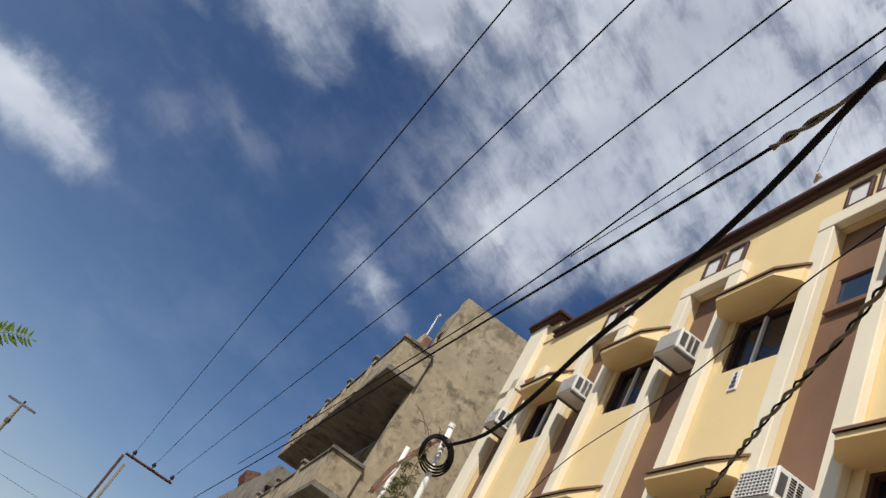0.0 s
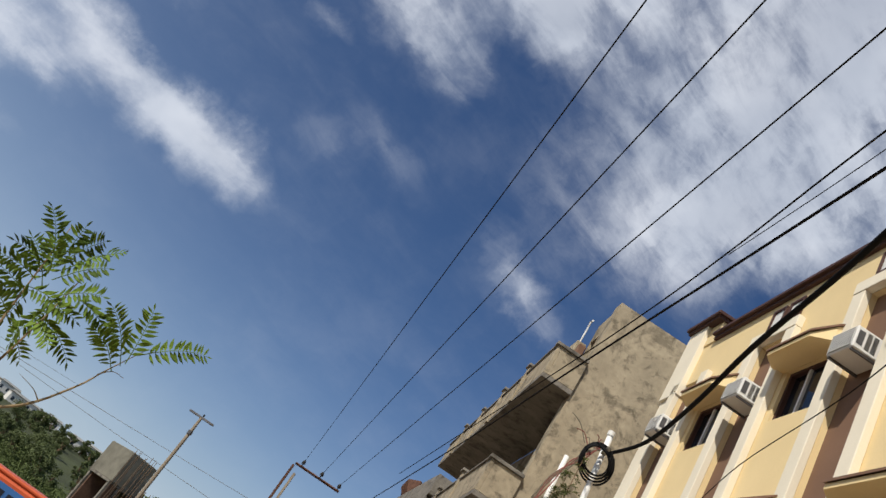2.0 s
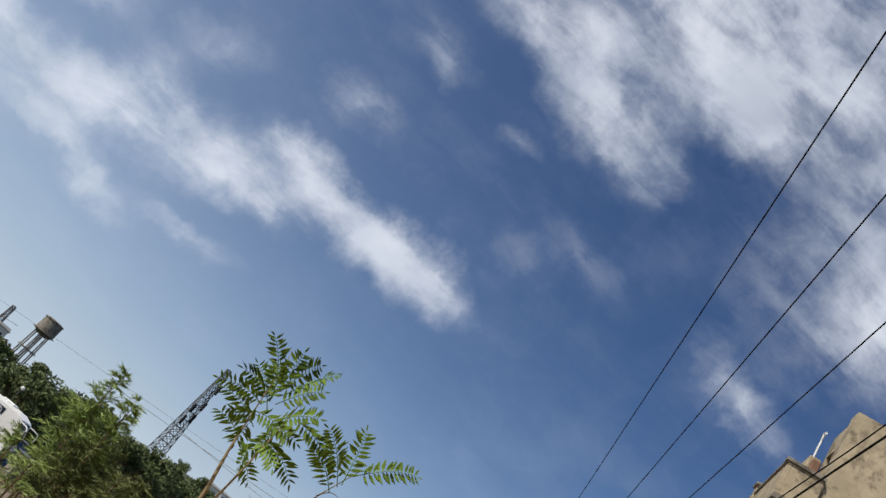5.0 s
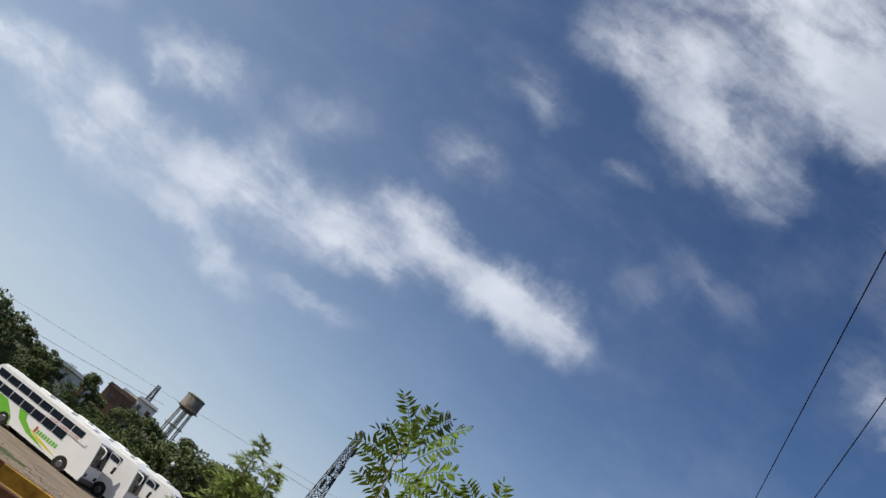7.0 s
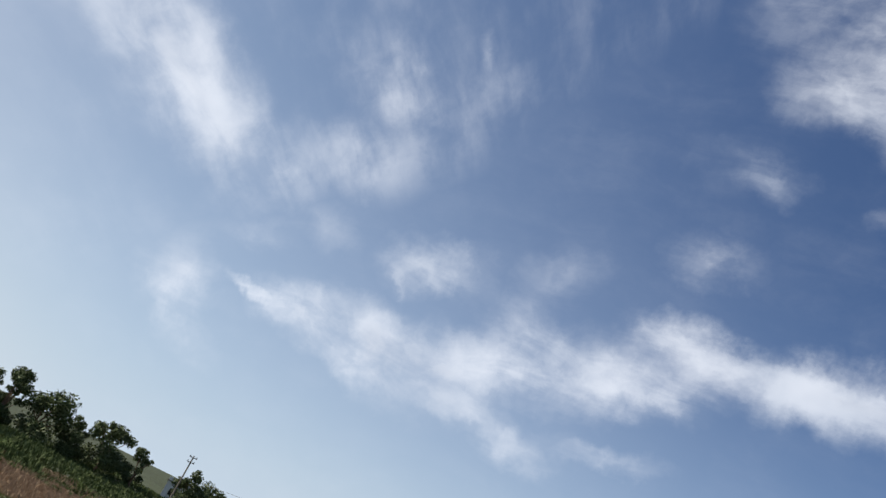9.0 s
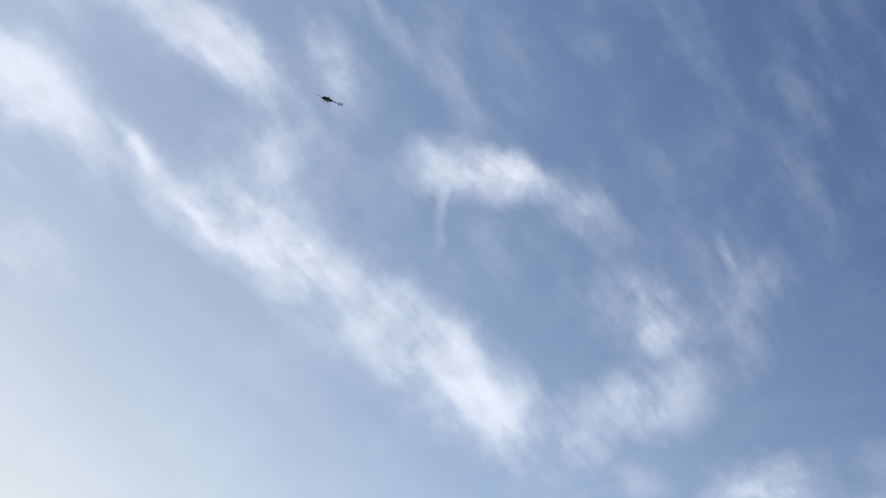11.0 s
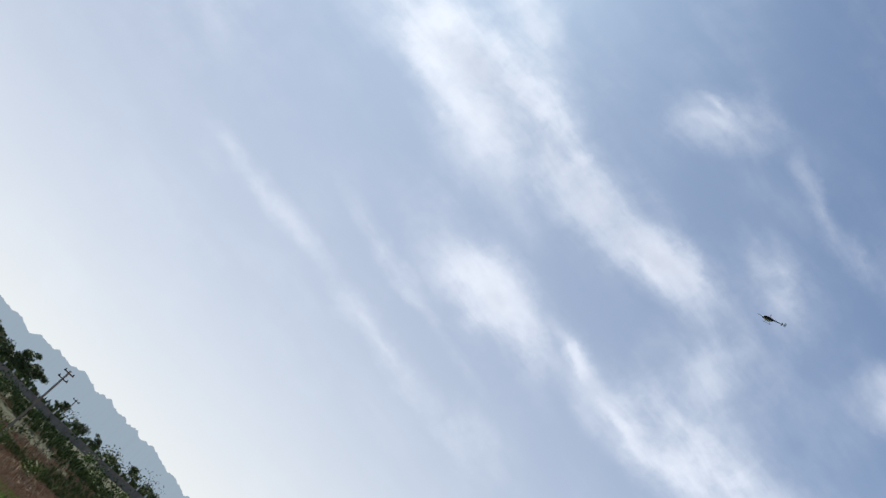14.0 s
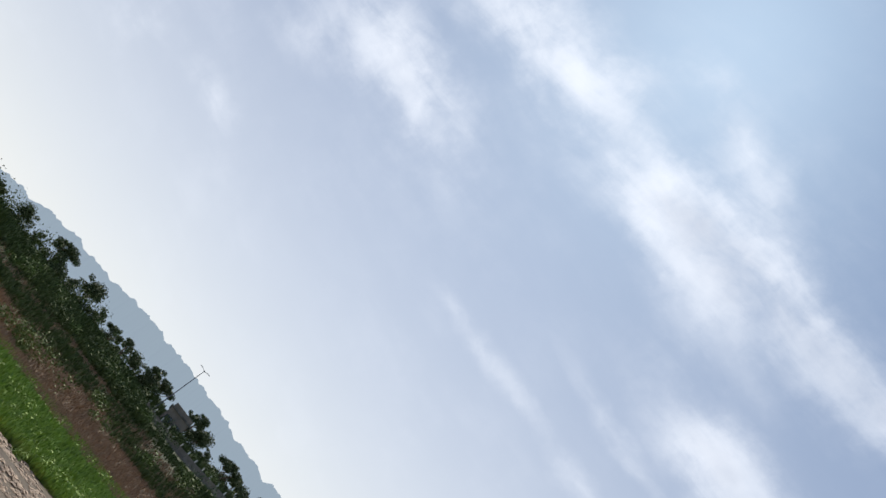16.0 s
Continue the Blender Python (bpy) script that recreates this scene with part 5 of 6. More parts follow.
# ---- buses and machines on the parking ground ----
def bus(paint_band, label, group):
    """A coach; x runs to the front, y to its left, z up from the ground."""
    root = tagged(new("bus"), label, "bus", group)
    L0, L1, W, H = -3.2, 7.9, 1.25, 3.65
    prof = [(L0, 0.45), (L0 - 0.08, 1.5), (L0, 3.3), (L0 + 0.3, H), (L1 - 1.2, H), (L1 - 0.5, 3.35), (L1 - 0.1, 1.6), (L1, 0.9), (L1 - 0.1, 0.4)]
    bm = bmesh.new()
    a = [bm.verts.new((x, -W, z)) for x, z in prof]
    b = [bm.verts.new((x, W, z)) for x, z in prof]
    bm.faces.new(a)
    bm.faces.new(list(reversed(b)))
    for k in range(len(prof)):
        bm.faces.new((a[k], b[k], b[(k + 1) % len(prof)], a[(k + 1) % len(prof)]))
    bmesh.ops.bevel(bm, geom=[e for e in bm.edges if abs(e.verts[0].co.z - e.verts[1].co.z) < 0.05 and e.verts[0].co.z > 3 and abs(e.verts[0].co.y - e.verts[1].co.y) < 0.01], offset=0.15, segments=2, affect="EDGES")
    bmesh.ops.recalc_face_normals(bm, faces=bm.faces)
    body = part("body", bm, WHITEPAINT, root)
    for s in (-1, 1):
        y0, y1 = sorted((s * (W + 0.004), s * (W + 0.025)))
        for k in range(8):
            x = L0 + 0.25 + k * 1.12
            part("window", boxed(x, x + 1.04, y0, y1, 2.72, 3.22), GLASS, root)
            if k < 7:
                part("window", boxed(x, x + 1.04, y0, y1, 1.85, 2.42), GLASS, root)
        if paint_band:
            z0, z1 = sorted((s * (W + 0.003), s * (W + 0.007)))
            for kk, (mat, pts) in enumerate(((GREENPAINT, ((-1.6, 1.75), (-1.0, 1.2), (-0.75, 0.48), (0.75, 0.48), (0.1, 1.2), (-0.7, 1.75))), (YELLOWPAINT, ((-3.1, 1.78), (-2.4, 1.65), (-1.5, 1.75), (-2.3, 1.82))), (GREENPAINT, ((0.5, 1.8), (1.0, 1.2), (2.2, 0.75), (4.4, 0.52), (2.6, 0.95), (1.6, 1.4), (1.35, 1.8))), (YELLOWPAINT, ((2.2, 1.15), (3.2, 0.82), (5.6, 0.62), (3.6, 0.98))), (GREENPAINT, ((-3.15, 1.6), (-2.9, 1.25), (-2.1, 1.05), (-2.7, 1.3), (-2.95, 1.6))))):
                bm = bmesh.new()
                fr = [bm.verts.new((x, z1 + 0.0006 * kk if s > 0 else z0 - 0.0006 * kk, z)) for x, z in pts]
                bk = [bm.verts.new((x, s * W, z)) for x, z in pts]
                bm.faces.new(fr)
                for k in range(len(pts)):
                    bm.faces.new((fr[k], bk[k], bk[(k + 1) % len(pts)], fr[(k + 1) % len(pts)]))
                bmesh.ops.recalc_face_normals(bm, faces=bm.faces)
                part("stripe", bm, mat, root)
            part("signboard", boxed(2.2, 6.6, *sorted((s * (W + 0.03), s * (W + 0.04))), 2.44, 2.70), WHITEPAINT, root)
            # the operator's name, as plain bars
            for k in range(9):
                part("lettering", boxed(2.6 + k * 0.26, 2.6 + k * 0.26 + 0.19, *sorted((s * (W + 0.008), s * (W + 0.012))), 1.12, 1.42 if k else 1.55), GREENPAINT if k else REDPAINT, root)
        for x in (0, 5.9):
            wheel = part("wheel", tubed([(x, s * (W - 0.28), 0.5), (x, s * (W + 0.02), 0.5)], 0.5, 20), BLACK, root)
            part("rim", tubed([(x, s * (W + 0.021), 0.5), (x, s * (W + 0.05), 0.5)], [0.27, 0.22], 14), STEEL, wheel)
            part("wheel_arch", tubed([(x, s * (W + 0.003), 0.52), (x, s * (W + 0.006), 0.52)], 0.6, 20), BLACK, root)
        mirror = part("mirror_arm", tubed(smooth_line([(L1 - 0.6, s * 1.1, 3.2), (L1 + 0.3, s * 1.45, 3.1), (L1 + 0.42, s * 1.5, 2.5)], 4), 0.05, 6), WHITEPAINT, root)
        part("mirror", boxed(L1 + 0.34, L1 + 0.5, *sorted((s * 1.38, s * 1.62)), 1.95, 2.5, bevel=0.03), BLACK, mirror)
        part("headlamp", boxed(L1 - 0.05, L1 + 0.03, *sorted((s * 0.7, s * 1.1)), 0.85, 1.1, bevel=0.02), GLASS, root)
    bm = bmesh.new()
    vs = [bm.verts.new(v) for v in ((L1 - 0.085, -1.12, 1.66), (L1 - 0.085, 1.12, 1.66), (L1 - 0.47, 1.08, 3.26), (L1 - 0.47, -1.08, 3.26))]
    bm.faces.new(vs)
    bmesh.ops.solidify(bm, geom=bm.faces[:], thickness=-0.02)
    part("windscreen", bm, GLASS, root)
    part("bumper", boxed(L1 - 0.12, L1 + 0.08, -1.2, 1.2, 0.4, 0.75, bevel=0.04), STEEL, root)
    for k in range(3):
        part("roof_vent", boxed(0.2 + k * 2.3, 1.3 + k * 2.3, -0.5, 0.5, H - 0.002, H + 0.13, bevel=0.04), WHITEPAINT, root)
    return root


front, rear = bearing(47.77, 68.2), bearing(51.53, 70.6)
heading = math.atan2(front.y - rear.y, front.x - rear.x)


def bus_pose(p):
    return Matrix.Translation((p.x, p.y, ground_z(p.x, p.y))) @ Matrix.Rotation(heading, 4, "Z")


coach = bus(True, "white coach with green and yellow swooshes along its side", "coaches on the parking ground")
coach.matrix_basis = bus_pose(rear)
text = bpy.data.curves.new("sign", "FONT")
text.body, text.size, text.align_x, text.extrude = "LUXURY SLEEPER COACH", 0.25, "LEFT", 0.004
holder = bpy.data.objects.new("holder", text)
scene.collection.objects.link(holder)
lettering = bpy.data.meshes.new_from_object(holder.evaluated_get(bpy.context.evaluated_depsgraph_get()))
bpy.data.objects.remove(holder)
lettering.materials.append(REDPAINT)
sign = new("lettering", lettering)
sign.parent = coach
sign.matrix_basis = pose(2.9, -1.296, 2.48, 90, 0, 0)
plain = bus(False, "plain white coach parked beside another coach", "coaches on the parking ground")
ahead, aside = Vector((math.cos(heading), math.sin(heading), 0)), Vector((-math.sin(heading), math.cos(heading), 0))
plain.matrix_basis = bus_pose(rear + aside * 3.3 + ahead * 2.2)
copy_thing(plain, bus_pose(rear + aside * 6.6 + ahead * 4.6))

# long red and blue bus
b0 = on_ground(24.6, 44)
striped = tagged(new("bus"), "long bus with red roof edge and blue window band", "bus")
striped.matrix_basis = Matrix.Translation(b0) @ Matrix.Rotation(radians(8), 4, "Z")
part("body", boxed(-4.6, 4.6, -1.25, 1.25, 0.5, 3.0, bevel=0.12), REDPAINT, striped)
part("roof", boxed(-4.5, 4.5, -1.2, 1.2, 3.002, 3.22, bevel=0.08), REDPAINT, striped)
part("band", boxed(-4.55, 4.55, -1.275, -1.252, 1.45, 2.75), BLUEPAINT, striped)
for k in range(7):
    part("window", boxed(-4.2 + k * 1.2, -3.2 + k * 1.2, -1.30, -1.276, 1.7, 2.5), GLASS, striped)
for x in (-3, 3.2):
    part("wheel", tubed([(x, -1.28, 0.48), (x, -1.0, 0.48)], 0.48, 18), BLACK, striped)
    part("wheel", tubed([(x, 1.0, 0.48), (x, 1.28, 0.48)], 0.48, 18), BLACK, striped)


# motorcycle behind the coach
mp = on_ground(54.3, 68)
bike = tagged(new("motorcycle"), "dark motorcycle parked on its stand behind the coach", "motorcycle")
bike.matrix_basis = Matrix.Translation(mp) @ Matrix.Rotation(heading + 0.25, 4, "Z")
for x in (-0.65, 0.65):
    ring = [(x + 0.3 * math.cos(t * 0.3927), 0, 0.32 + 0.3 * math.sin(t * 0.3927)) for t in range(17)]
    w = part("wheel", tubed(ring, 0.05, 6), BLACK, bike)
    part("hub", tubed([(x, -0.06, 0.32), (x, 0.06, 0.32)], 0.09, 10), STEEL, w)
part("engine", boxed(-0.25, 0.25, -0.16, 0.16, 0.25, 0.6, bevel=0.05), STEEL, bike)
part("fuel_tank", boxed(-0.1, 0.38, -0.14, 0.14, 0.66, 0.9, bevel=0.07), BLACK, bike)
part("seat", boxed(-0.75, -0.08, -0.13, 0.13, 0.68, 0.8, bevel=0.04), BLACK, bike)
part("fork", tubed([(0.65, 0, 0.32), (0.42, 0, 1.0)], 0.045, 6), STEEL, bike)
part("handlebar", tubed([(0.35, -0.36, 1.05), (0.42, 0, 1.0), (0.35, 0.36, 1.05)], 0.025, 6), STEEL, bike)
part("headlamp", tubed([(0.5, 0, 0.9), (0.58, 0, 0.9)], [0.06, 0.09], 10), GLASS, bike)

# concrete mixer
mx = bearing(53.7, 7.3)
mixer = tagged(new("concrete_mixer"), "old concrete mixer crusted with cement, yellow frame", "concrete mixer")
mixer.matrix_basis = Matrix.Translation((mx.x, mx.y, ground_z(mx.x, mx.y))) @ Matrix.Rotation(radians(52.6 + 180), 4, "Z")


def turned(profile, sides, lean):
    """A thick open drum spun round its axis and leaned towards +y."""
    bm = bmesh.new()
    rows = []
    for r, h in profile:
        rows.append([bm.verts.new(Matrix.Rotation(lean, 4, "X") @ Vector((r * math.cos(2 * math.pi * k / sides), r * math.sin(2 * math.pi * k / sides), h))) for k in range(sides)])
    for a, b in zip(rows, rows[1:]):
        for k in range(sides):
            bm.faces.new((a[k], a[(k + 1) % sides], b[(k + 1) % sides], b[k]))
    bm.faces.new(list(reversed(rows[0])))
    bm.faces.new(rows[-1])
    return bm


drum = part("drum", turned([(0.25, -0.75), (0.5, -0.6), (0.58, -0.1), (0.46, 0.28), (0.46, 0.30), (0.41, 0.30), (0.50, -0.1), (0.42, -0.5), (0.1, -0.6)], 32, radians(18)), CEMENT, mixer, smooth=True)
drum.matrix_basis = pose(0, 0, 1.22)
rim = part("rim", tubed([Matrix.Rotation(radians(18), 4, "X") @ Vector((0.455 * math.cos(t * 0.19635), 0.455 * math.sin(t * 0.19635), 0.31)) for t in range(33)], 0.028, 6), RUST, drum, smooth=True)
gear = part("gear_ring", turned([(0.60, -0.16), (0.64, -0.14), (0.64, -0.06), (0.60, -0.04)], 40, radians(18)), RUST, drum)
for s in (-1, 1):
    part("frame", tubed([(s * 0.75, -0.5, 0), (s * 0.68, 0, 1.0), (s * 0.75, 0.5, 0)], 0.045, 6), MACHINE, mixer)
    part("axle", tubed([(s * 0.56, 0, 0.98), (s * 0.8, 0, 0.98)], 0.06, 8), RUST, mixer)
part("beam", tubed([(-0.75, -0.5, 0.25), (0.75, -0.5, 0.25)], 0.05, 6), MACHINE, mixer)
wheel_at = Vector((0.82, 0.25, 1.22))
hand = part("hand_wheel", tubed([wheel_at + Vector((0.05 * math.sin(t * 0.26), 0.25 * math.cos(t * 0.2618), 0.25 * math.sin(t * 0.2618))) for t in range(25)], 0.026, 6), RUST, mixer, smooth=True)
for k in range(3):
    a = k * 2.094
    part("spoke", tubed([wheel_at, wheel_at + Vector((0, 0.25 * math.cos(a), 0.25 * math.sin(a)))], 0.015, 5), RUST, hand)
part("engine_cover", boxed(0.9, 1.4, -0.1, 0.45, 0.7, 1.12, bevel=0.05), MACHINE, mixer)
part("exhaust", tubed(smooth_line([(1.1, 0.1, 1.1), (1.15, 0.1, 1.35), (1.3, 0.1, 1.4)], 4), 0.03, 6), RUST, mixer)
part("lever", tubed([(1.35, 0.3, 1.1), (1.4, 0.3, 1.42)], 0.018, 5), STEEL, mixer)

# rusty hopper
hp = bearing(48.0, 6.6)
hopper = tagged(new("hopper"), "rust-streaked yellow steel hopper with a folded lip", "hopper")
hopper.matrix_basis = Matrix.Translation((hp.x, hp.y, ground_z(hp.x, hp.y))) @ Matrix.Rotation(radians(52), 4, "Z")
HZ = 1.72
for x0, x1, y0, y1 in ((-0.5, 0.5, -0.5, -0.46), (-0.5, 0.5, 0.46, 0.5), (-0.5, -0.46, -0.459, 0.459), (0.46, 0.5, -0.459, 0.459)):
    part("side_plate", boxed(x0, x1, y0, y1, 0.5, HZ, bevel=0.005), MACHINE, hopper)
for x0, x1, y0, y1 in ((-0.56, 0.56, -0.57, -0.501), (-0.56, 0.56, 0.501, 0.57)):
    part("lip", boxed(x0, x1, y0, y1, HZ - 0.07, HZ, bevel=0.008), RUST, hopper)
part("stake", boxed(-0.3, -0.26, -0.6, -0.572, HZ - 0.3, HZ + 0.12), RUST, hopper)
part("bolt", tubed([(0.1, -0.62, HZ - 0.04), (0.1, -0.572, HZ - 0.04)], 0.03, 8), RUST, hopper)
for sx in (-1, 1):
    for sy in (-1, 1):
        part("leg", boxed(sx * 0.45 - 0.04, sx * 0.45 + 0.04, sy * 0.45 - 0.04, sy * 0.45 + 0.04, -0.05, 0.499), RUST, hopper)


# ---- things behind the parking ground ----
def lattice_mast(name, label, az, d, el, base_w, top_w, bays, category, r=0.06):
    p = on_ground(az, d)
    h = EYE + d * math.tan(radians(el)) - p.z
    root = thing(name, Matrix.Translation(p) @ Matrix.Rotation(radians(az + 20), 4, "Z"), label, category)

    def corner(k, z):
        w = base_w + (top_w - base_w) * z / h
        return Vector(((-1, 1, 1, -1)[k] * w / 2, (-1, -1, 1, 1)[k] * w / 2, z))
    for k in range(4):
        part("leg", tubed([corner(k, 0), corner(k, h)], r * 1.4, 5), STEEL, root)
    for i in range(bays):
        z0, z1 = h * i / bays, h * (i + 1) / bays
        bm = bmesh.new()
        for k in range(4):
            tube(bm, [corner(k, z0), corner((k + 1) % 4, z1)], r, 4)
            tube(bm, [corner((k + 1) % 4, z0), corner(k, z1)], r, 4)
            tube(bm, [corner(k, z1), corner((k + 1) % 4, z1)], r, 4)
        part("bracing", bm, STEEL, root)
    return root, h


mast, mh = lattice_mast("radio_mast", "tall grey steel lattice radio mast", 33.5, 230, 8.3, 4.2, 1.1, 14, "mast", 0.09)
for z, s in ((0.62, 1), (0.56, -1), (0.50, 1), (0.45, -1), (0.78, 1)):
    part("antenna", boxed(s * 1.0 - 0.35, s * 1.0 + 0.35, -1.6, -0.8, mh * z, mh * z + 2.6, bevel=0.1), BLACK, mast)
lattice_mast("power_pylon", "small lattice pylon beside far houses", 46.1, 230, 2.6, 2.0, 0.8, 6, "pylon", 0.08)

tp = on_ground(43.75, 185)
tank = thing("water_tower", Matrix.Translation(tp), "round grey concrete water tower on tall columns", "water tower")
th = EYE + 185 * math.tan(radians(3.55)) - tp.z
part("bowl", turned([(1.2, th - 4.0), (2.0, th - 3.5), (2.2, th - 3.3), (2.1, th - 0.5), (2.25, th - 0.45), (2.25, th - 0.25), (1.4, th - 0.05), (0.4, th)], 28, 0), GREY, tank)
part("gallery", turned([(2.21, th - 3.4), (2.6, th - 3.35), (2.6, th - 3.22), (2.21, th - 3.18)], 28, 0), GREY, tank)
for k in range(6):
    a = k * 1.0472
    part("column", tubed([(2.0 * math.cos(a), 2.0 * math.sin(a), -0.5), (1.6 * math.cos(a), 1.6 * math.sin(a), th - 3.6)], 0.15, 8), GREY, tank)
for z in (0.3, 0.52):
    part("brace_ring", turned([(1.8, th * z), (2.2, th * z), (2.2, th * z + 0.25), (1.8, th * z + 0.25)], 12, 0), GREY, tank)
part("shaft", tubed([(0, 0, -0.5), (0, 0, th - 3.9)], 0.2, 8), GREY, tank)


def small_house(az, d, w, dep, top_el, mat, label, storeys=2, group="far houses", turn=0.0):
    p = on_ground(az, d)
    h = max(3.0, EYE + d * math.tan(radians(top_el)) - p.z)
    root = thing("house", Matrix.Translation((p.x, p.y, p.z - 0.3)) @ Matrix.Rotation(radians(az + turn), 4, "Z"), label, "house", group)
    part("wall", boxed(-w / 2, w / 2, -dep / 2, dep / 2, 0, h), mat, root)
    part("roof", boxed(-w / 2 - 0.25, w / 2 + 0.25, -dep / 2 - 0.25, dep / 2 + 0.25, h + 0.002, h + 0.22), GREY, root)
    part("parapet", boxed(-w / 2, w / 2, -dep / 2 - 0.12, -dep / 2 + 0.1, h + 0.222, h + 0.8), mat, root)
    for s in range(storeys):
        z = h - 2.2 - s * 2.9
        if z < 0.4:
            break
        for k in range(max(2, int(w / 2.4))):
            x = -w / 2 + (k + 0.5) * w / max(2, int(w / 2.4))
            part("window", boxed(x - 0.5, x + 0.5, -dep / 2 - 0.04, -dep / 2 - 0.003, z, z + 1.2), GLASS, root)
    return root


for i, (az, w, el) in enumerate([(29.3, 7, 2.25), (28.3, 8, 2.1), (27.2, 9, 1.95), (26.1, 7, 1.9), (24.9, 9, 1.95), (23.8, 7, 2.05), (21.9, 8, 2.0), (21.1, 7, 2.1), (20.4, 8, 2.0)]):
    small_house(az + 0.2 * math.sin(i * 5), 285 + 24 * (i * 5 % 3), w * 0.8, 5 + i % 3, el + 0.16 * math.sin(i * 2.7) - 0.1, LIMEWASH, "white flat-roofed house on the hillside", 2, "white houses on the hill", 12)
for az, d, w, el, mat, label in ((62.3, 185, 8, -0.25, LIMEWASH, "pale house with a veranda behind the scrub"), (60.9, 175, 6, -0.7, BRICK, "low brick house among the trees"), (47.6, 200, 7, 0.9, BRICK, "red brick house behind the trees"), (46.9, 210, 6, 1.1, LIMEWASH, "small white house behind the trees"), (50.5, 150, 7, 0.1, LIMEWASH, "pale house half hidden by a tree"), (66.9, 165, 6, -0.3, LIMEWASH, "pale house at the far edge of the field"), (146.0, 116, 3.4, 4.35, STONE, "grey hut beside the road on the bank"), (45.9, 205, 5, 1.3, LIMEWASH, "small white house beside a pylon")):
    small_house(az, d, w, 6, el, mat, label)

# house under construction with netting
up = on_ground(19.0, 95)
site = thing("unfinished_house", Matrix.Translation(up) @ Matrix.Rotation(radians(19 + 28), 4, "Z") @ Matrix.Scale(0.82, 4), "unfinished house wrapped in dark netting and scaffolding", "house")
sh = (EYE + 95 * math.tan(radians(3.3)) - up.z) / 0.82
part("slab", boxed(-0.9, 3.3, -3.1, 3.1, sh - 4.5, sh - 4.202, bevel=0.03), GREY, site)
for x in (-0.6, 1.0, 2.9):
    for y in (-2.8, 2.8):
        part("column", boxed(x - 0.2, x + 0.2, y - 0.2, y + 0.2, 0, sh - 4.502), GREY, site)
part("infill", boxed(-0.39, 0.79, -2.75, -2.55, 0, sh - 4.505), BRICK, site)
part("infill", boxed(1.21, 2.69, -2.75, -2.55, 0, sh - 5.6), BRICK, site)
part("back_wall", boxed(-0.6, 2.9, 2.2, 2.4, 0, sh - 4.505), BRICK, site)
part("netting", boxed(-0.8, 3.4, -3.3, 3.3, sh - 4.198, sh, bevel=0.05), NETTING, site)
part("wing", boxed(3.5, 7.0, -3, 3, 0, sh - 3.6), NETTING, site)
part("porch", boxed(2.2, 4.4, -5.2, -3.4, 0, sh - 4.8), BRICK, site)
rg = random.Random(3)
for k in range(16):
    x = -0.8 + 7.6 * k / 15
    ht = sh + rg.uniform(0.2, 0.9) if x < 3.4 else sh - 3.6 + rg.uniform(0.3, 1.0)
    part("scaffold_pole", tubed([(x, -3.55, 0), (x + rg.uniform(-0.3, 0.3), -3.55, ht)], 0.04, 5), BARK, site)
for z in (1.5, 3.0, 4.4):
    part("scaffold_rail", tubed([(-1.0, -3.6, z), (4.0, -3.6, z + 0.1)], 0.04, 5), BARK, site)
small_house(16.2, 100, 3.5, 4, 0.7, BRICK, "small raw brick house beside the unfinished house", 1)

# sheds, wall and lamp behind the coaches
for q, d, w, h, mat, label in (((40.46, -2.69), 74, 2.6, 2.1, BLUEPAINT, "small blue sheet-metal shed"), ((38.40, -2.34), 66, 2.4, 1.8, GREY, "low grey shed with an open side"), ((41.66, -2.23), 84, 4.5, 1.4, GREY, "low shed with mud walls")):
    p = on_ground(q[0], d)
    shed = thing("shed", Matrix.Translation(p) @ Matrix.Rotation(radians(q[0] + 15), 4, "Z"), label, "shed", "sheds")
    part("wall", boxed(-w / 2, w / 2, -1, 1, -0.2, h), mat, shed)
    part("roof", boxed(-w / 2 - 0.15, w / 2 + 0.15, -1.2, 1.2, h + 0.002, h + 0.08), STEEL, shed)
    for k in range(6):
        x = -w / 2 + (k + 0.5) * w / 6
        part("rib", boxed(x - 0.03, x + 0.03, -1.03, -1.001, 0, h), mat, shed)
    part("door", boxed(-0.4, 0.4, -1.06, -1.031, 0, 1.7), STEEL, shed)
p0, p1 = on_ground(44.6, 92), on_ground(40.0, 84)
mud = tagged(new("boundary_wall"), "long low earth-coloured boundary wall", "wall")
for k in range(12):
    a, b = p0.lerp(p1, k / 12), p0.lerp(p1, (k + 0.97) / 12)
    d = (b - a).normalized()
    n = Vector((-d.y, d.x, 0)) * 0.15
    bm = bmesh.new()
    zs = (ground_z(a.x, a.y) - 0.3, ground_z(a.x, a.y) + 1.0 + 0.1 * math.sin(k * 3))
    vs = [bm.verts.new((q.x + s * n.x, q.y + s * n.y, z)) for z in zs for q, s in ((a, -1), (b, -1), (b, 1), (a, 1))]
    for f in ((3, 2, 1, 0), (4, 5, 6, 7), (0, 1, 5, 4), (1, 2, 6, 5), (2, 3, 7, 6), (3, 0, 4, 7)):
        bm.faces.new([vs[i] for i in f])
    part("wall_panel", bm, STONE, mud)
lp = on_ground((42.19, -0.66)[0], 76)
gl = thing("globe_lamp", Matrix.Translation(lp), "white globe lamp on a thin post", "lamp")
lh = EYE + 76 * math.tan(radians((42.19, -0.66)[1])) - lp.z
part("post", tubed([(0, 0, -0.2), (0, 0, lh - 0.15)], 0.035, 6), STEEL, gl)
part("globe", turned([(0.05, lh - 0.17), (0.14, lh - 0.12), (0.17, lh), (0.14, lh + 0.12), (0.04, lh + 0.17)], 14, 0), WHITE, gl)
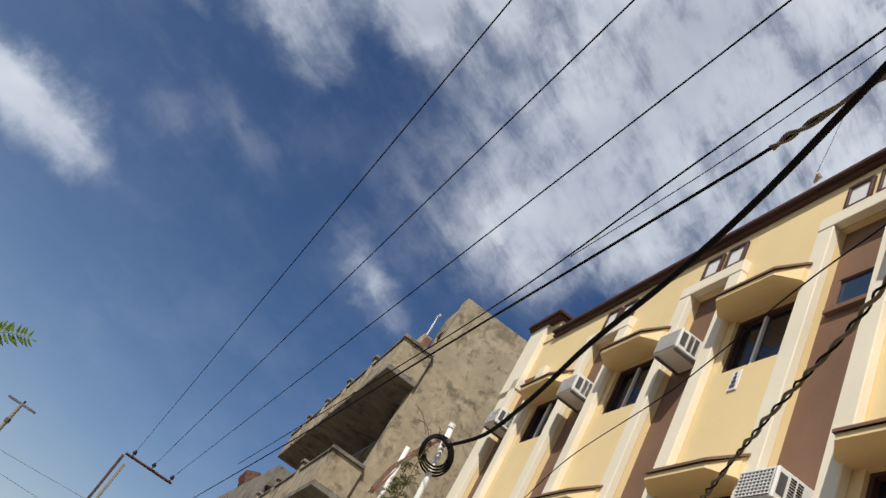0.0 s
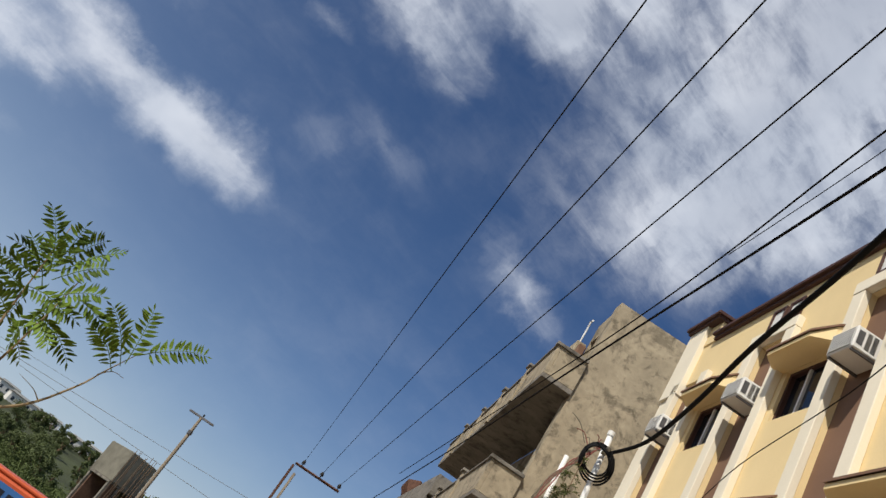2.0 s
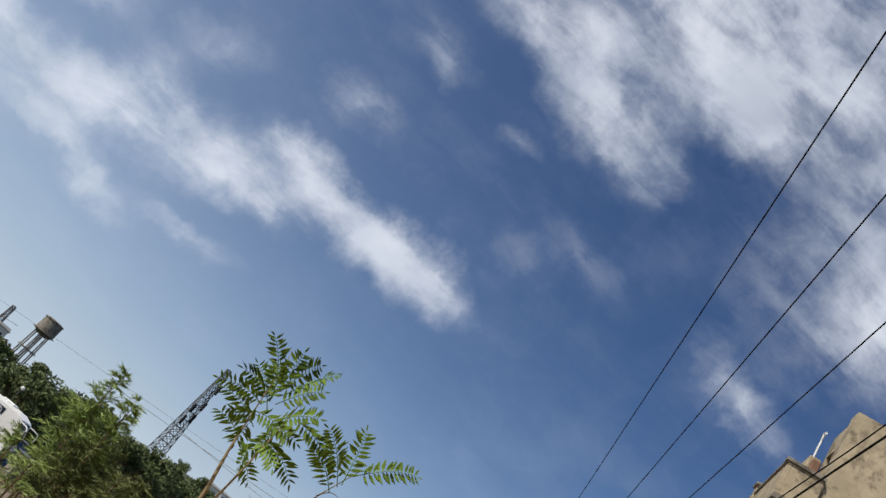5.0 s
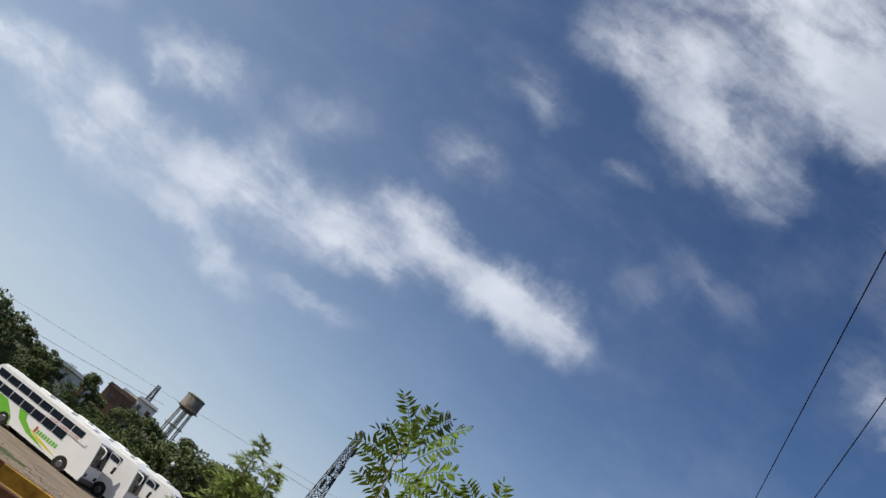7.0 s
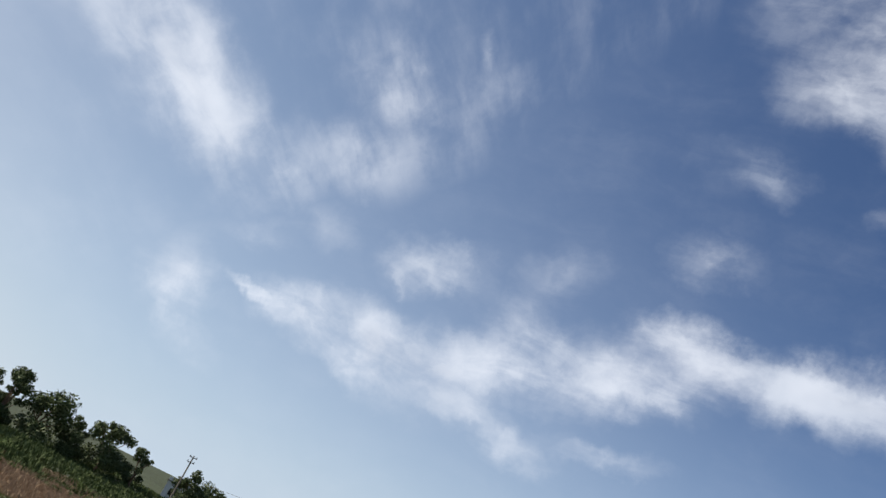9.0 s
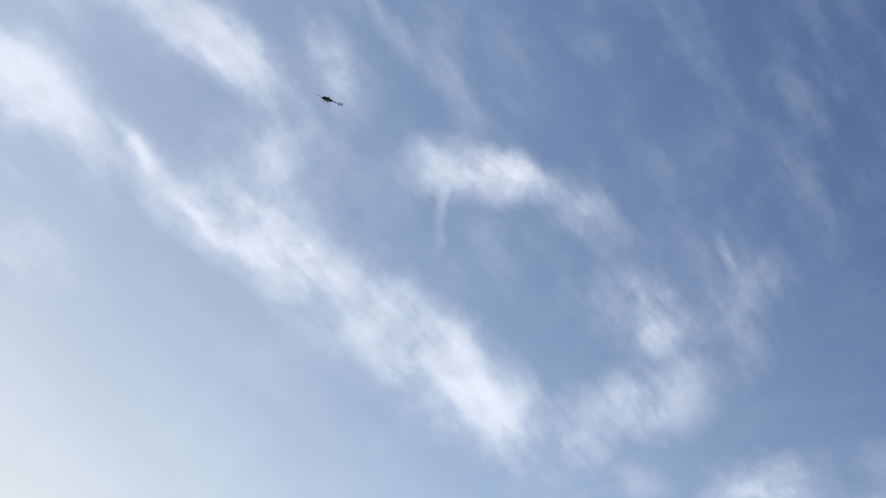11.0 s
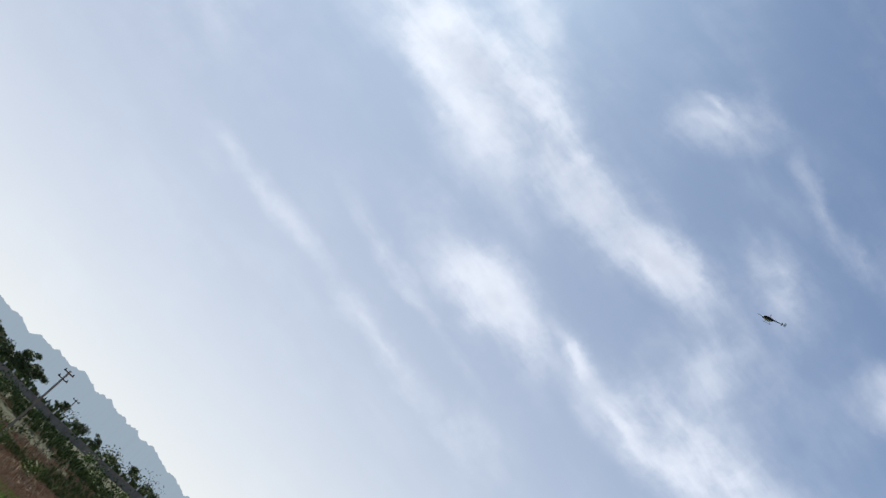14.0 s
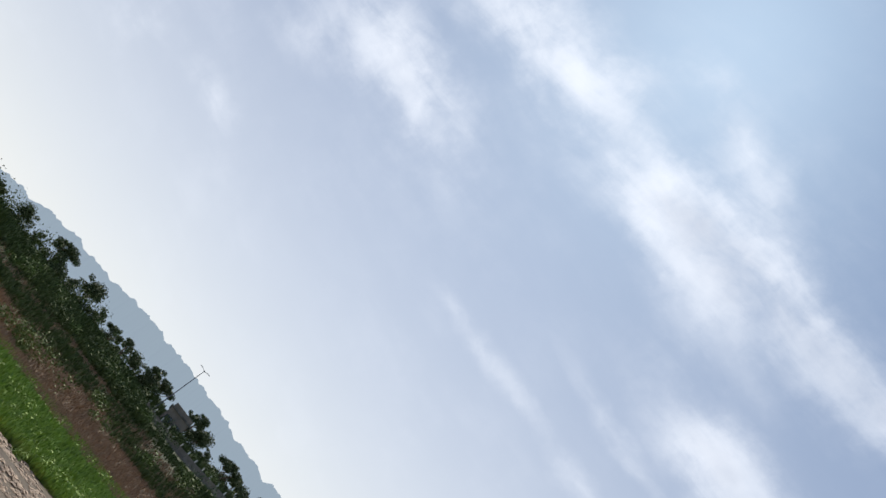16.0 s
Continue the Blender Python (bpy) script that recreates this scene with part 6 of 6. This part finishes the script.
# red truck at the far edge
rp = on_ground(64.1, 132)
truck = thing("truck", Matrix.Translation(rp) @ Matrix.Rotation(radians(64 + 10), 4, "Z") @ Matrix.Scale(0.75, 4), "red and white truck parked among bushes", "truck")
part("body", boxed(-2.6, 1.2, -1.1, 1.1, 0.9, 3.3, bevel=0.08), REDPAINT, truck)
part("cab", boxed(1.3, 2.9, -1.05, 1.05, 0.7, 2.9, bevel=0.12), WHITEPAINT, truck)
part("stripe", boxed(-2.62, 1.22, -1.13, -1.102, 1.9, 2.4), WHITEPAINT, truck)
for x in (-1.6, 2.1):
    part("wheel", tubed([(x, -1.12, 0.45), (x, -0.85, 0.45)], 0.45, 14), BLACK, truck)
    part("wheel", tubed([(x, 0.85, 0.45), (x, 1.12, 0.45)], 0.45, 14), BLACK, truck)


def field_pole(name, az, d, el, label, arms, r=0.12, lean=0.0):
    p = on_ground(az, d)
    h = EYE + d * math.tan(radians(el)) - p.z
    root = thing(name, Matrix.Translation(p) @ Matrix.Rotation(radians(az), 4, "Z"), label, "power pole", "field poles")
    part("shaft", tubed([(0, 0, -0.4), (lean * h, 0, h)], [r, r * 0.7], 8), WOODPOLE if arms != 3 else RUST, root)
    for k in range(arms):
        z = h - 0.3 - 0.7 * k
        part("crossarm", boxed(lean * h - 0.55, lean * h + 0.55, -0.06, 0.06, z, z + 0.1), RUST, root)
        for s in (-0.45, 0.45):
            part("insulator", tubed([(lean * h + s, 0, z + 0.1), (lean * h + s, 0, z + 0.28)], [0.07, 0.04], 8), BLACK, root)
    return root


field_pole("power_pole", 67.3, 120, 1.6, "grey power pole at the field's far edge", 2, 0.14)
field_pole("power_pole", 135.8, 82, 6.15, "dark power pole with two crossarms on the bank", 2, 0.13)
field_pole("power_pole", 134.2, 125, 5.2, "slender pole beside the road", 1, 0.1)
lm = on_ground(147.5, 112)
lamp = thing("street_lamp", Matrix.Translation(lm) @ Matrix.Rotation(radians(147), 4, "Z"), "slender street lamp with two small heads", "street lamp")
lh = EYE + 112 * math.tan(radians(7.45)) - lm.z
part("post", tubed([(0, 0, -0.3), (0, 0, lh)], [0.09, 0.05], 8), STEEL, lamp)
for s in (-1, 1):
    arm = part("arm", tubed([(0, 0, lh - 0.15), (s * 0.55, 0, lh + 0.05)], 0.035, 6), STEEL, lamp)
    part("head", boxed(*sorted((s * 0.5, s * 0.95)), -0.1, 0.1, lh, lh + 0.09, bevel=0.02), WHITE, arm)
# retaining wall with railing along the road on the bank
rail = tagged(new("road_wall"), "pale stone retaining wall with posts along the road", "wall")
N = 34
for k in range(N):
    az0, az1 = 148 - 24 * k / N, 148 - 24 * (k + 0.98) / N
    a, b = on_ground(az0, 110), on_ground(az1, 110)
    n = Vector((a.x, a.y, 0)).normalized() * 0.2
    bm = bmesh.new()
    vs = [bm.verts.new((q.x + s * n.x, q.y + s * n.y, q.z + z)) for z in (-0.6, 0.85) for q, s in ((a, -1), (b, -1), (b, 1), (a, 1))]
    for f in ((3, 2, 1, 0), (4, 5, 6, 7), (0, 1, 5, 4), (1, 2, 6, 5), (2, 3, 7, 6), (3, 0, 4, 7)):
        bm.faces.new([vs[i] for i in f])
    bmesh.ops.recalc_face_normals(bm, faces=bm.faces)
    part("wall_block", bm, STONE, rail)
    part("post", boxed(a.x - 0.07, a.x + 0.07, a.y - 0.07, a.y + 0.07, a.z + 0.852, a.z + 1.3), LIMEWASH, rail)

# ---- helicopter ----
at = bearing(98.9, 300, 37.9)
heli = thing("helicopter", Matrix.Translation(at) @ Matrix.Rotation(radians(98.9 + 180), 4, "Z"), "white and black helicopter flying high overhead", "helicopter")


def shell(sections, sides=14):
    bm = bmesh.new()
    rows = []
    for x, z, ry, rz in sections:
        rows.append([bm.verts.new((x, ry * math.cos(2 * math.pi * k / sides), z + rz * math.sin(2 * math.pi * k / sides))) for k in range(sides)])
    for a, b in zip(rows, rows[1:]):
        for k in range(sides):
            bm.faces.new((a[k], a[(k + 1) % sides], b[(k + 1) % sides], b[k]))
    bm.faces.new(list(reversed(rows[0])))
    bm.faces.new(rows[-1])
    bmesh.ops.recalc_face_normals(bm, faces=bm.faces)
    return bm


part("cabin", shell([(3.1, -0.2, 0.1, 0.1), (2.7, -0.1, 0.6, 0.5), (1.8, 0.1, 0.85, 0.85), (0.4, 0.2, 0.9, 0.95), (-0.9, 0.4, 0.75, 0.7), (-1.8, 0.55, 0.4, 0.4)]), BLACK, heli, smooth=True)
part("belly", shell([(2.4, -0.62, 0.1, 0.05), (1.6, -0.72, 0.6, 0.1), (0, -0.74, 0.65, 0.1), (-1.0, -0.45, 0.4, 0.1)]), WHITE, heli, "white belly panel")
part("tail_boom", shell([(-1.5, 0.6, 0.33, 0.33), (-4.0, 0.75, 0.2, 0.2), (-6.4, 0.85, 0.13, 0.13)]), BLUEGLASS, heli, smooth=True)
part("tail_fin", boxed(-7.1, -6.2, -0.06, 0.06, 0.2, 2.1, bevel=0.03), WHITE, heli)
part("tail_rotor", turned([(0.55, -0.1), (0.62, -0.08), (0.62, 0.08), (0.55, 0.1)], 20, radians(90)), BLACK, heli)
heli.children[-1].matrix_basis = pose(-6.7, 0, 0.85)
part("stabiliser", boxed(-5.6, -5.1, -1.1, 1.1, 0.78, 0.84), WHITE, heli)
part("mast", tubed([(0.3, 0, 1.0), (0.3, 0, 1.75)], 0.12, 8), BLACK, heli)
for k in range(3):
    part("rotor_blade", boxed(0.3, 5.3, -0.13, 0.13, -0.02, 0.02), BLACK, heli)
    heli.children[-1].matrix_basis = pose(0.3, 0, 1.75) @ Matrix.Rotation(0.7 + k * 2.094, 4, "Z") @ pose(-0.3, 0, 0)
for s in (-1, 1):
    skid = part("skid", tubed(smooth_line([(2.2, s * 1.0, -1.15), (1.6, s * 1.0, -1.35), (-1.6, s * 1.0, -1.35)], 4), 0.06, 6), BLACK, heli)
    for x in (1.1, -0.8):
        part("strut", tubed([(x, s * 0.5, -0.5), (x, s * 1.0, -1.35)], 0.05, 6), BLACK, skid)
